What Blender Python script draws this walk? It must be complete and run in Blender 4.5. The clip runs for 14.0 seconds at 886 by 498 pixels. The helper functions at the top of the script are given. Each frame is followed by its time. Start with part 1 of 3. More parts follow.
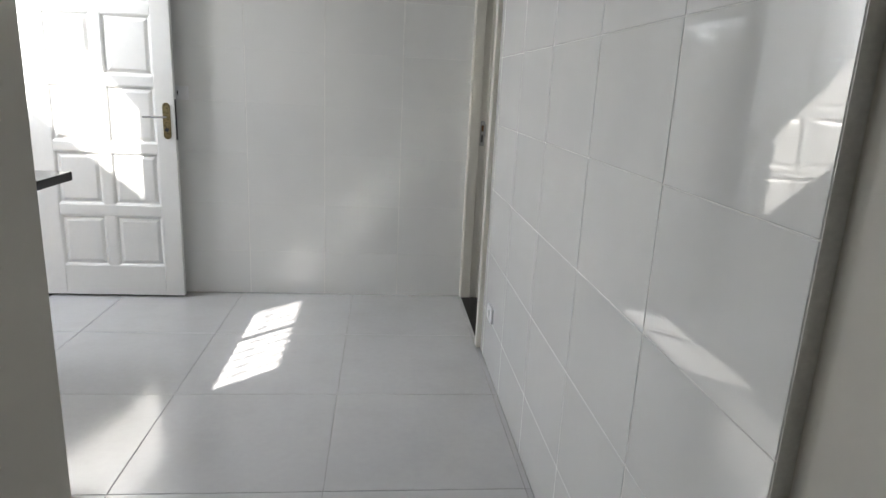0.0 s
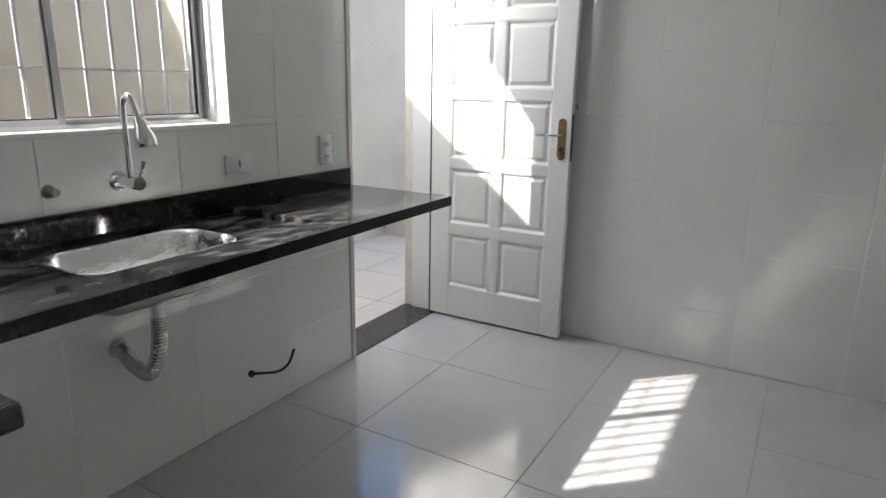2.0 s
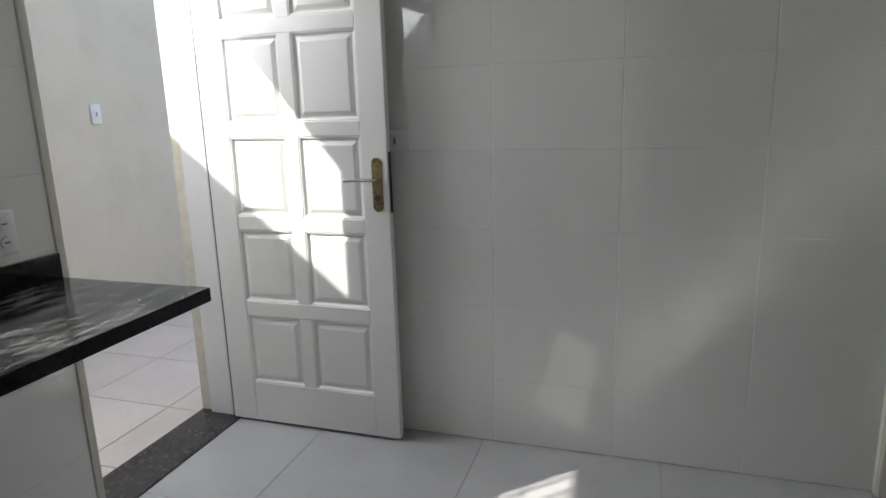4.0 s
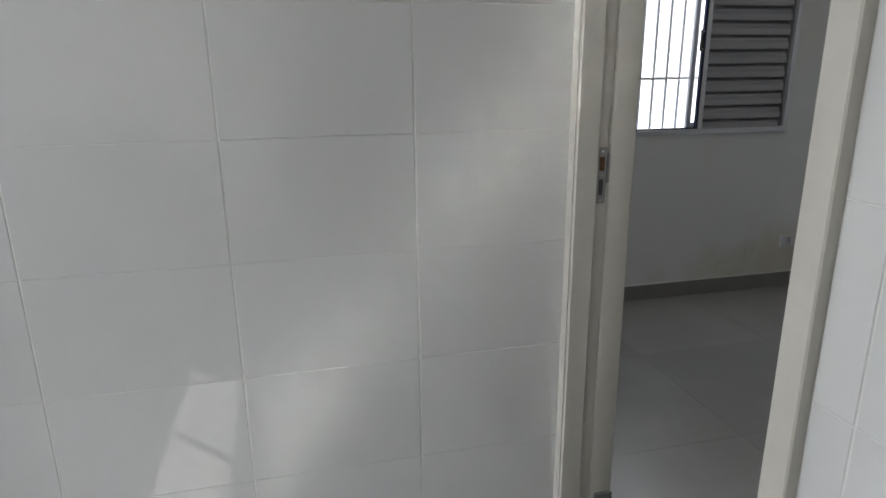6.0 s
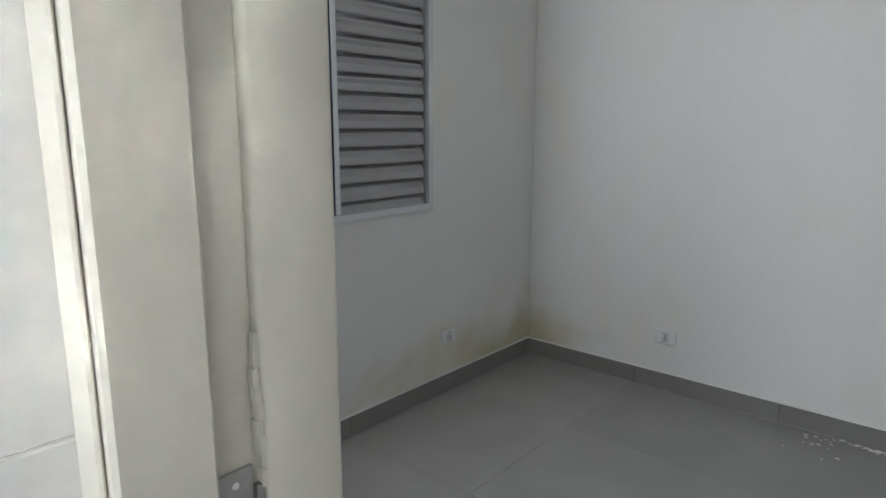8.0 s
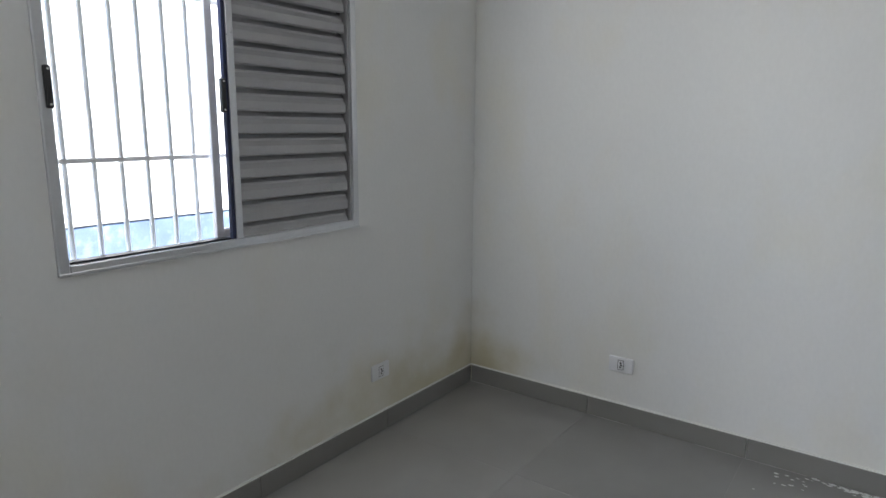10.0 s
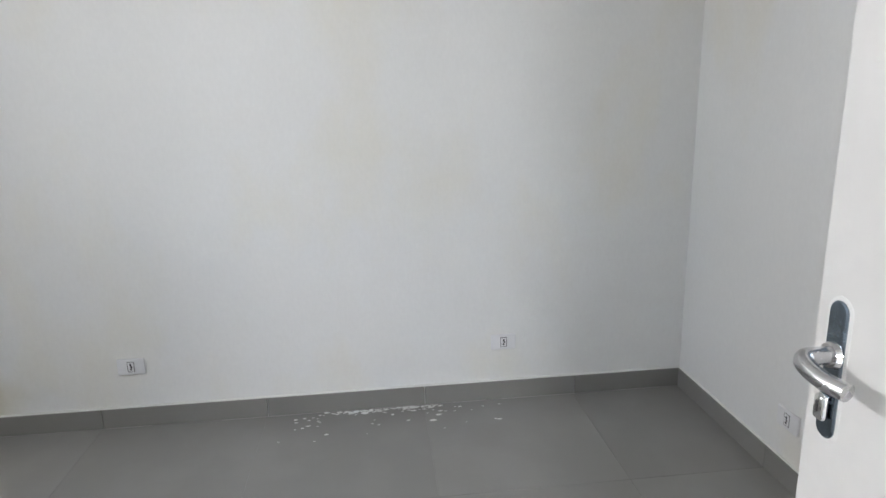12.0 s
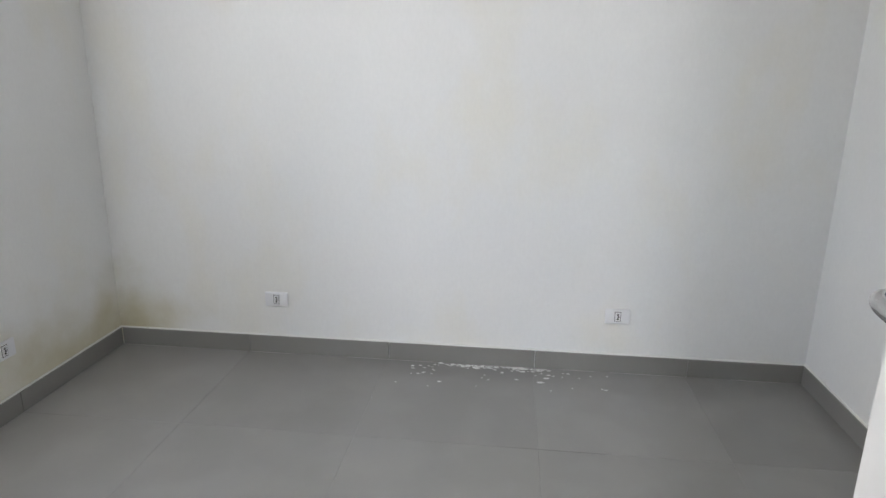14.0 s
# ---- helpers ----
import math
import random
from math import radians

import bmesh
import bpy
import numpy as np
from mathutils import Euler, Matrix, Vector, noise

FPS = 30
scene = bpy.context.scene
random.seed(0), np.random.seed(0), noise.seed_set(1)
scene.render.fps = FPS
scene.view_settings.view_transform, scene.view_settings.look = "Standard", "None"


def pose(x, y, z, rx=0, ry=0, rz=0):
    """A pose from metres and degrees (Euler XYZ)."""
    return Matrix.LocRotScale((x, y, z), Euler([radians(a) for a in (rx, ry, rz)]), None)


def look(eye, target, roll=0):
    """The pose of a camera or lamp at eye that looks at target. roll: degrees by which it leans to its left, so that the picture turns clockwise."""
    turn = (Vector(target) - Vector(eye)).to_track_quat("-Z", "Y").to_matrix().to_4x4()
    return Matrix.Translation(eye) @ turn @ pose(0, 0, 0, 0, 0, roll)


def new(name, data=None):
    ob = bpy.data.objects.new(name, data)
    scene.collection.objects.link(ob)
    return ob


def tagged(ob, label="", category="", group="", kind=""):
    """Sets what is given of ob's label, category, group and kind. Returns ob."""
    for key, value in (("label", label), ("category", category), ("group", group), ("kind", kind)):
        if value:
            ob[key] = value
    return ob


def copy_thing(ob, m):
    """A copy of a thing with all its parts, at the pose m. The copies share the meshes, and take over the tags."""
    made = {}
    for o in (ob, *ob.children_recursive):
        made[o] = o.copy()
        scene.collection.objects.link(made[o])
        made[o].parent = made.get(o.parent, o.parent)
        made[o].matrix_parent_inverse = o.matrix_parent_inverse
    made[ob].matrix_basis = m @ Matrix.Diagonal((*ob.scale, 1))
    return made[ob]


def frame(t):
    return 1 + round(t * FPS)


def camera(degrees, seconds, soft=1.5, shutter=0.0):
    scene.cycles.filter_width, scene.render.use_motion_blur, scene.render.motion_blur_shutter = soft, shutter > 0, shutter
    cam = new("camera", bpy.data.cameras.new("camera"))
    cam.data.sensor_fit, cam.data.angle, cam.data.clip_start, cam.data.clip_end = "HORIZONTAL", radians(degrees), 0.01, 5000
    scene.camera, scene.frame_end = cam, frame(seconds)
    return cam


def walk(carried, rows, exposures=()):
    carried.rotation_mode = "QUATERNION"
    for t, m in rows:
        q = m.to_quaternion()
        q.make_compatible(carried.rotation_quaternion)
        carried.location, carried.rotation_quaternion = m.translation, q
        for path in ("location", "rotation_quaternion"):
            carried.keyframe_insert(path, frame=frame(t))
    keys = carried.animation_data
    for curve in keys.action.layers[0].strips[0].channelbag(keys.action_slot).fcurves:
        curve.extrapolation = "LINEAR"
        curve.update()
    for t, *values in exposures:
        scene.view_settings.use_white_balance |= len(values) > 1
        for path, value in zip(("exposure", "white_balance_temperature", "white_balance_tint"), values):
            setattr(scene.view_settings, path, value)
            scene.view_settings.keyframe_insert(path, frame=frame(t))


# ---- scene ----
cam = camera(70.1, 14.0)
PATH = [
    (0, (-0.537, 0.083, 1.322), (-0.339, 2.011, 0.827), 2.8),
    (0.5, (-0.575, 0.244, 1.341), (-0.566, 2.186, 0.863), 0.5),
    (1, (-0.555, 0.489, 1.329), (-0.845, 2.41, 0.854), 0.5),
    (1.5, (-0.589, 0.682, 1.318), (-1.145, 2.529, 0.792), 1.7),
    (2, (-0.676, 0.854, 1.32), (-1.647, 2.527, 0.814), 1.0),
    (2.2, (-0.705, 0.899, 1.33), (-1.832, 2.47, 0.819), 0.7),
    (4.3, (-0.804, 1.817, 1.343), (-1.338, 3.694, 0.908), -1.4),
    (4.5, (-0.779, 1.879, 1.319), (-1.282, 3.764, 0.881), -1.0),
    (5, (-0.733, 2.018, 1.311), (-1.013, 3.935, 0.815), -0.7),
    (5.5, (-0.744, 2.199, 1.341), (-0.654, 4.133, 0.842), -0.1),
    (6, (-0.73, 2.454, 1.338), (-0.28, 4.323, 0.788), -0.6),
    (6.5, (-0.621, 2.789, 1.338), (0.043, 4.595, 0.794), 1.2),
    (7, (-0.489, 3.137, 1.349), (0.619, 4.741, 0.903), -0.4),
    (7.5, (-0.3, 3.416, 1.36), (1.087, 4.803, 0.968), -0.1),
    (10, (0.223, 3.821, 1.374), (1.811, 4.976, 0.995), 0.4),
    (10.5, (0.271, 3.823, 1.374), (1.965, 4.818, 0.999), 0.1),
    (11, (0.288, 3.789, 1.362), (2.156, 4.369, 0.944), -1.3),
    (11.5, (0.292, 3.758, 1.409), (2.228, 3.945, 0.946), -2.1),
    (12, (0.291, 3.692, 1.416), (2.221, 3.489, 0.934), -1.5),
    (12.5, (0.264, 3.646, 1.403), (2.162, 3.267, 0.899), -0.1),
    (13, (0.175, 3.651, 1.407), (2.092, 3.351, 0.924), -0.1),
    (13.5, (0.076, 3.649, 1.391), (1.995, 3.613, 0.829), 0.5),
    (14, (0.134, 3.668, 1.363), (2.053, 3.869, 0.835), 0.8),
]
# the camera's own exposure and white balance along the walk: seconds, stops, kelvin, tint
EXPOSURES = [(0, 2.12, 6400, 10), (0.5, 1.72, 6450, 10), (2, 1.54, 6500, 10), (4.5, 1.15, 6350, 9), (5, 1.28, 6150, 8), (5.5, 1.56, 6300, 9), (6, 1.82, 6300, 10), (6.5, 1.84, 6300, 9), (7, 2.2, 6250, 9), (7.5, 2.62, 6200, 8), (10, 2.76, 6250, 9), (10.5, 2.84, 6250, 9), (11, 3.18, 6300, 10), (11.5, 3.33, 6300, 10), (12.5, 3.3, 6350, 11), (13, 3.2, 6350, 11), (13.5, 3.22, 6350, 11), (14, 3.45, 6350, 11)]
walk(cam, [(t, look(eye, target, roll)) for t, eye, target, roll in PATH], EXPOSURES)

# ---- world, sun, exposure ----
scene.cycles.caustics_reflective = True
scene.cycles.blur_glossy = 0.0
scene.cycles.sample_clamp_indirect = 0.0
world = bpy.data.worlds.new("sky")
scene.world = world
world.use_nodes = True
wn = world.node_tree.nodes
sky = wn.new("ShaderNodeTexSky")
sky.sky_type = "NISHITA"
sky.sun_disc = False
SUN_WAY = Vector((1.0, 0.95, -1.23)).normalized()
sky.sun_elevation = math.asin(-SUN_WAY.z)
sky.sun_rotation = math.atan2(-SUN_WAY.x, -SUN_WAY.y)
world.node_tree.links.new(sky.outputs[0], wn["Background"].inputs[0])
wn["Background"].inputs[1].default_value = 0.15
sun_data = bpy.data.lights.new("sun", "SUN")
sun_data.energy, sun_data.angle, sun_data.color = 4.2, radians(0.6), (1.0, 0.95, 0.88)
sun = new("sun", sun_data)
sun.matrix_world = Matrix.Translation((-6, -6, 8)) @ SUN_WAY.to_track_quat("-Z", "Y").to_matrix().to_4x4()


def window_light(name, m, wide, high, watts, colour):
    data = bpy.data.lights.new(name, "AREA")
    data.shape, data.size, data.size_y, data.energy, data.color = "RECTANGLE", wide, high, watts, colour
    ob = new(name, data)
    ob.matrix_world = m
    return ob


# sky light that comes in by the three openings
window_light("skylight_bedroom_window", look((1.26, 5.665, 1.98), (1.4, 4.4, 1.75)), 0.54, 0.14, 3.2, (1.0, 0.985, 0.975))
window_light("skylight_kitchen_window", look((-2.66, 1.85, 1.98), (-1, 2.0, 0.1)), 1.1, 0.24, 1.5, (0.95, 0.98, 1))
window_light("skylight_kitchen_door", look((-2.66, 3.52, 2.0), (-1, 3.2, 0.1)), 0.7, 0.2, 5.6, (0.97, 0.98, 1))


# ---- materials ----
def mat(name, colour, rough=0.5, metal=0.0, vary=0.06, scale=3.0, grain=60.0, bump=0.0, spec=0.5, rvary=0.06, per_piece=0.0, coat=0.0, coat_rough=0.08, second=None, cover=0.5, stretch=(1, 1, 1)):
    """A surface with broad unevenness, fine grain and relief; second: a second colour in blotches."""
    m = bpy.data.materials.new(name)
    m.use_nodes = True
    t = m.node_tree
    n, link = t.nodes, t.links.new
    b = n["Principled BSDF"]
    b.inputs["Metallic"].default_value = metal
    b.inputs["Specular IOR Level"].default_value = spec
    b.inputs["Coat Weight"].default_value = coat
    b.inputs["Coat Roughness"].default_value = coat_rough
    co = n.new("ShaderNodeTexCoord")
    geo = n.new("ShaderNodeNewGeometry")
    mp = n.new("ShaderNodeMapping")
    mp.inputs["Scale"].default_value = stretch
    link(geo.outputs["Position"], mp.inputs["Vector"])
    broad = n.new("ShaderNodeTexNoise")
    broad.inputs["Scale"].default_value, broad.inputs["Detail"].default_value = scale, 5
    fine = n.new("ShaderNodeTexNoise")
    fine.inputs["Scale"].default_value, fine.inputs["Detail"].default_value = grain, 3
    link(mp.outputs[0], broad.inputs["Vector"])
    link(mp.outputs[0], fine.inputs["Vector"])
    add = n.new("ShaderNodeMath")
    add.operation = "MULTIPLY_ADD"
    link(fine.outputs[0], add.inputs[0])
    add.inputs[1].default_value = 0.5
    link(broad.outputs[0], add.inputs[2])
    rng = n.new("ShaderNodeMapRange")
    rng.inputs["From Min"].default_value, rng.inputs["From Max"].default_value = 0.45, 1.05
    rng.inputs["To Min"].default_value, rng.inputs["To Max"].default_value = 1 - vary, 1 + vary
    link(add.outputs[0], rng.inputs["Value"])
    value = rng.outputs[0]
    if per_piece:
        info = n.new("ShaderNodeObjectInfo")
        pr = n.new("ShaderNodeMapRange")
        pr.inputs["To Min"].default_value, pr.inputs["To Max"].default_value = 1 - per_piece, 1 + per_piece
        link(info.outputs["Random"], pr.inputs["Value"])
        mul = n.new("ShaderNodeMath")
        mul.operation = "MULTIPLY"
        link(value, mul.inputs[0])
        link(pr.outputs[0], mul.inputs[1])
        value = mul.outputs[0]
    base = n.new("ShaderNodeMix")
    base.data_type = "RGBA"
    base.inputs["A"].default_value = (*colour, 1)
    base.inputs["B"].default_value = (*(second or colour), 1)
    ramp = n.new("ShaderNodeMapRange")
    ramp.inputs["From Min"].default_value, ramp.inputs["From Max"].default_value = cover - 0.05, cover + 0.12
    blot = n.new("ShaderNodeTexNoise")
    blot.inputs["Scale"].default_value, blot.inputs["Detail"].default_value = scale * 2.3, 8
    link(mp.outputs[0], blot.inputs["Vector"])
    link(blot.outputs[0], ramp.inputs["Value"])
    link(ramp.outputs[0], base.inputs["Factor"])
    scl = n.new("ShaderNodeVectorMath")
    scl.operation = "SCALE"
    link(base.outputs["Result"], scl.inputs[0])
    link(value, scl.inputs["Scale"])
    link(scl.outputs[0], b.inputs["Base Color"])
    rr = n.new("ShaderNodeMapRange")
    rr.inputs["From Min"].default_value, rr.inputs["From Max"].default_value = 0.45, 1.05
    rr.inputs["To Min"].default_value, rr.inputs["To Max"].default_value = max(0.02, rough - rvary), rough + rvary
    link(add.outputs[0], rr.inputs["Value"])
    link(rr.outputs[0], b.inputs["Roughness"])
    if bump:
        bp = n.new("ShaderNodeBump")
        bp.inputs["Strength"].default_value, bp.inputs["Distance"].default_value = min(1, bump), 0.004
        link(add.outputs[0], bp.inputs["Height"])
        link(bp.outputs[0], b.inputs["Normal"])
    return m


WALL_TILE = mat("glazed white wall tile", (0.77, 0.77, 0.755), 0.04, vary=0.03, scale=2.5, grain=6, bump=0.13, spec=0.9, coat=0.6, coat_rough=0.03, per_piece=0.015, rvary=0.015)
GROUT = mat("wall tile grout", (0.8, 0.79, 0.76), 0.85, vary=0.15, scale=6, grain=90, bump=0.2)
FLOOR_TILE = mat("polished pale grey porcelain", (0.475, 0.475, 0.475), 0.15, vary=0.05, scale=2, grain=35, per_piece=0.02, spec=1.0, coat=1.0, coat_rough=0.14, rvary=0.01, second=(0.46, 0.46, 0.457), cover=0.55)
FLOOR_GROUT = mat("floor grout", (0.32, 0.315, 0.3), 0.85, vary=0.2, scale=6, grain=80)
BED_TILE = mat("satin grey porcelain", (0.245, 0.24, 0.23), 0.32, vary=0.04, scale=1.3, grain=220, per_piece=0.065, rvary=0.03, second=(0.265, 0.26, 0.25), cover=0.5)
BED_GROUT = mat("grey grout", (0.27, 0.265, 0.255), 0.85, vary=0.2, scale=6, grain=80)
SKIRT = mat("grey porcelain skirting", (0.225, 0.22, 0.21), 0.4, vary=0.05, scale=3, grain=150, per_piece=0.05)
PLASTER = mat("white painted plaster", (0.76, 0.765, 0.76), 0.75, vary=0.04, scale=1.1, grain=70, bump=0.15, spec=0.3, second=(0.755, 0.745, 0.7), cover=0.56, stretch=(1, 1, 0.6))
CEILING = mat("white ceiling paint", (0.78, 0.78, 0.77), 0.8, vary=0.03, scale=1.3, grain=60, bump=0.1, spec=0.3)
CREAM = mat("cream hallway paint", (0.66, 0.63, 0.57), 0.6, vary=0.03, scale=1.5, grain=60, bump=0.08)
WHITE_PAINT = mat("white gloss paint on wood", (0.78, 0.78, 0.765), 0.35, vary=0.03, scale=4, grain=50, bump=0.08)
FRAME_PAINT = mat("ivory enamel on a door frame", (0.63, 0.605, 0.54), 0.4, vary=0.04, scale=5, grain=60, bump=0.1)
GRANITE = mat("polished black granite", (0.008, 0.008, 0.009), 0.06, spec=0.3, vary=0.5, scale=30, grain=300, rvary=0.03, second=(0.014, 0.014, 0.015), cover=0.6)
DUSTY_GRANITE = mat("polished black granite with dried wipe marks", (0.011, 0.011, 0.012), 0.11, spec=0.32, vary=0.35, scale=5, grain=120, rvary=0.03, second=(0.1, 0.1, 0.1), cover=0.5, stretch=(2.2, 0.7, 1))
SILL_STONE = mat("dark brown granite", (0.045, 0.038, 0.035), 0.25, vary=0.12, scale=40, grain=300, second=(0.049, 0.042, 0.038), cover=0.55)
STEEL = mat("brushed stainless steel", (0.7, 0.7, 0.7), 0.11, 1.0, vary=0.08, scale=6, grain=40, rvary=0.05, bump=0.2)
SMOKED = mat("dulled blue-grey chrome", (0.22, 0.27, 0.32), 0.25, 1.0, vary=0.2, scale=40, grain=150)
BRUSHED = mat("satin brushed sink steel", (0.78, 0.78, 0.78), 0.27, 1.0, vary=0.06, scale=5, grain=60, rvary=0.08, bump=0.12, stretch=(3, 0.6, 3))
SATIN = mat("worn satin chrome", (0.62, 0.62, 0.63), 0.26, 1.0, vary=0.1, scale=20, grain=120)
CHROME = mat("chrome", (0.75, 0.75, 0.76), 0.08, 1.0, vary=0.03, rvary=0.02)
ALU = mat("natural aluminium", (0.62, 0.63, 0.65), 0.33, 1.0, vary=0.08, scale=5, grain=90)
ALU_GREY = mat("grey aluminium shutter", (0.4, 0.4, 0.41), 0.42, 0.3, vary=0.08, scale=5, grain=90)
# Lighter copy of the aluminium; the window's bloom is put into its colour.
ALU_BLOOM = mat("aluminium paled for window bloom", (0.66, 0.66, 0.7), 0.4, 0.25, vary=0.05, scale=6, grain=90)
DULL_STEEL = mat("dull zinc-plated steel", (0.34, 0.34, 0.33), 0.4, 0.8, vary=0.2, scale=30, grain=160)
NAVY = mat("dark blue rubber seal", (0.008, 0.012, 0.045), 0.5, vary=0.2, scale=20)
# Also colours the strips that stand in for shadow gaps.
DARK = mat("black rubber, plastic and shadow gaps", (0.015, 0.015, 0.016), 0.5, vary=0.2)
BRASS = mat("tarnished brass", (0.34, 0.27, 0.14), 0.35, 1.0, vary=0.25, scale=30, grain=200, second=(0.16, 0.12, 0.07), cover=0.55)
RUST = mat("rusty brown steel", (0.12, 0.055, 0.022), 0.7, 0.3, vary=0.3, scale=60, grain=300)
PLASTIC = mat("greyish white plastic", (0.74, 0.745, 0.76), 0.35, vary=0.03, scale=8)
HOLE = mat("dark socket hole", (0.05, 0.05, 0.05), 0.7, vary=0.1)
BAR_PAINT = mat("white painted steel bar", (0.82, 0.82, 0.82), 0.45, vary=0.06, scale=10, grain=90)
OUT_WALL = mat("beige rendered garden wall", (0.66, 0.61, 0.52), 0.85, vary=0.07, scale=1.2, grain=45, bump=0.3, spec=0.2, second=(0.62, 0.57, 0.48), cover=0.55)
ROUGH = mat("rough cream textured render", (0.68, 0.64, 0.53), 0.9, vary=0.15, scale=14, grain=70, bump=1.0, spec=0.2)
PATIO = mat("pinkish beige patio tile", (0.8, 0.69, 0.59), 0.5, vary=0.1, scale=3, grain=40, per_piece=0.05, bump=0.1)
PATIO_GROUT = mat("patio grout", (0.22, 0.19, 0.16), 0.9, vary=0.2)
FAR_WHITE = mat("whitewashed neighbour wall", (0.52, 0.52, 0.515), 0.8, vary=0.04, scale=1, grain=30, bump=0.2)
BLUE = mat("blue painted ledge", (0.08, 0.115, 0.19), 0.7, vary=0.25, scale=5, grain=60, second=(0.13, 0.175, 0.25), cover=0.55)
ROOF = mat("grey fibre cement roofing", (0.3, 0.29, 0.28), 0.8, vary=0.15, scale=4, grain=60, bump=0.2)
EARTH = mat("dry earth", (0.2, 0.16, 0.11), 0.95, vary=0.25, scale=0.8, grain=20, bump=0.4)
FLAKE = mat("white paint flakes", (0.78, 0.78, 0.77), 0.7, vary=0.05)
GLASS = bpy.data.materials.new("clear window glass")
GLASS.use_nodes = True
GLASS.node_tree.nodes["Principled BSDF"].inputs["Transmission Weight"].default_value = 1.0
GLASS.node_tree.nodes["Principled BSDF"].inputs["Roughness"].default_value = 0.0
GLASS.node_tree.nodes["Principled BSDF"].inputs["IOR"].default_value = 1.02


def damp_plaster():
    """Plaster with yellowed damp stains low round the bedroom's far corner, and faint marks on the wall."""
    m = PLASTER.copy()
    m.name = "white plaster with yellow damp stains"
    t = m.node_tree
    n, link = t.nodes, t.links.new
    b = n["Principled BSDF"]
    old = b.inputs["Base Color"].links[0].from_socket
    geo = n.new("ShaderNodeNewGeometry")
    dist = n.new("ShaderNodeVectorMath")
    dist.operation = "MULTIPLY"
    off = n.new("ShaderNodeVectorMath")
    off.operation = "SUBTRACT"
    off.inputs[1].default_value = (2.95, 5.6, 0.05)
    link(geo.outputs["Position"], off.inputs[0])
    link(off.outputs[0], dist.inputs[0])
    dist.inputs[1].default_value = (0.34, 1.4, 1.5)
    length = n.new("ShaderNodeVectorMath")
    length.operation = "LENGTH"
    link(dist.outputs[0], length.inputs[0])
    noi = n.new("ShaderNodeTexNoise")
    noi.inputs["Scale"].default_value, noi.inputs["Detail"].default_value = 4.0, 7
    link(geo.outputs["Position"], noi.inputs["Vector"])
    sub = n.new("ShaderNodeMath")
    sub.operation = "MULTIPLY_ADD"
    link(noi.outputs[0], sub.inputs[0])
    sub.inputs[1].default_value = 0.9
    link(length.outputs["Value"], sub.inputs[2])
    mr = n.new("ShaderNodeMapRange")
    mr.interpolation_type = "SMOOTHSTEP"
    mr.inputs["From Min"].default_value, mr.inputs["From Max"].default_value = 1.1, 0.3
    mr.inputs["To Min"].default_value, mr.inputs["To Max"].default_value = 0.0, 0.9
    link(sub.outputs[0], mr.inputs["Value"])
    mix = n.new("ShaderNodeMix")
    mix.data_type = "RGBA"
    link(mr.outputs[0], mix.inputs["Factor"])
    link(old, mix.inputs["A"])
    mix.inputs["B"].default_value = (0.5, 0.45, 0.29, 1)
    link(mix.outputs["Result"], b.inputs["Base Color"])
    return m


DAMP = damp_plaster()


# ---- building helpers ----
def box(bm, x0, x1, y0, y1, z0, z1, bevel=0.0, segments=1):
    v = bmesh.ops.create_cube(bm, size=1, matrix=Matrix.LocRotScale(((x0 + x1) / 2, (y0 + y1) / 2, (z0 + z1) / 2), None, (abs(x1 - x0), abs(y1 - y0), abs(z1 - z0))))["verts"]
    if bevel:
        edges = list({e for w in v for e in w.link_edges})
        bmesh.ops.bevel(bm, geom=edges, offset=bevel, segments=segments, affect="EDGES", profile=0.5)


def boxed(*dims, bevel=0.0, segments=1):
    bm = bmesh.new()
    box(bm, *dims, bevel=bevel, segments=segments)
    return bm


def rod(bm, a, b, r, r2=None, sides=16):
    a, b = Vector(a), Vector(b)
    m = Matrix.Translation((a + b) / 2) @ (b - a).to_track_quat("Z", "Y").to_matrix().to_4x4()
    bmesh.ops.create_cone(bm, cap_ends=True, segments=sides, radius1=r, radius2=r if r2 is None else r2, depth=(b - a).length, matrix=m)


def rodded(a, b, r, r2=None, sides=16):
    bm = bmesh.new()
    rod(bm, a, b, r, r2, sides)
    return bm


def tube(points, radii, sides=14):
    """A bent tube through the points; radii: one, or one for each point."""
    pts = [Vector(p) for p in points]
    if not isinstance(radii, (list, tuple)):
        radii = [radii] * len(pts)
    bm = bmesh.new()
    rings, side = [], None
    for i, p in enumerate(pts):
        ahead = (pts[min(i + 1, len(pts) - 1)] - pts[max(i - 1, 0)]).normalized()
        if side is None:
            side = ahead.orthogonal().normalized()
        side = (side - ahead * side.dot(ahead)).normalized()
        up = ahead.cross(side)
        rings.append([bm.verts.new(p + radii[i] * (math.cos(2 * math.pi * k / sides) * side + math.sin(2 * math.pi * k / sides) * up)) for k in range(sides)])
    for r0, r1 in zip(rings, rings[1:]):
        for k in range(sides):
            bm.faces.new((r0[k], r0[(k + 1) % sides], r1[(k + 1) % sides], r1[k]))
    bm.faces.new(rings[0][::-1])
    bm.faces.new(rings[-1])
    return bm


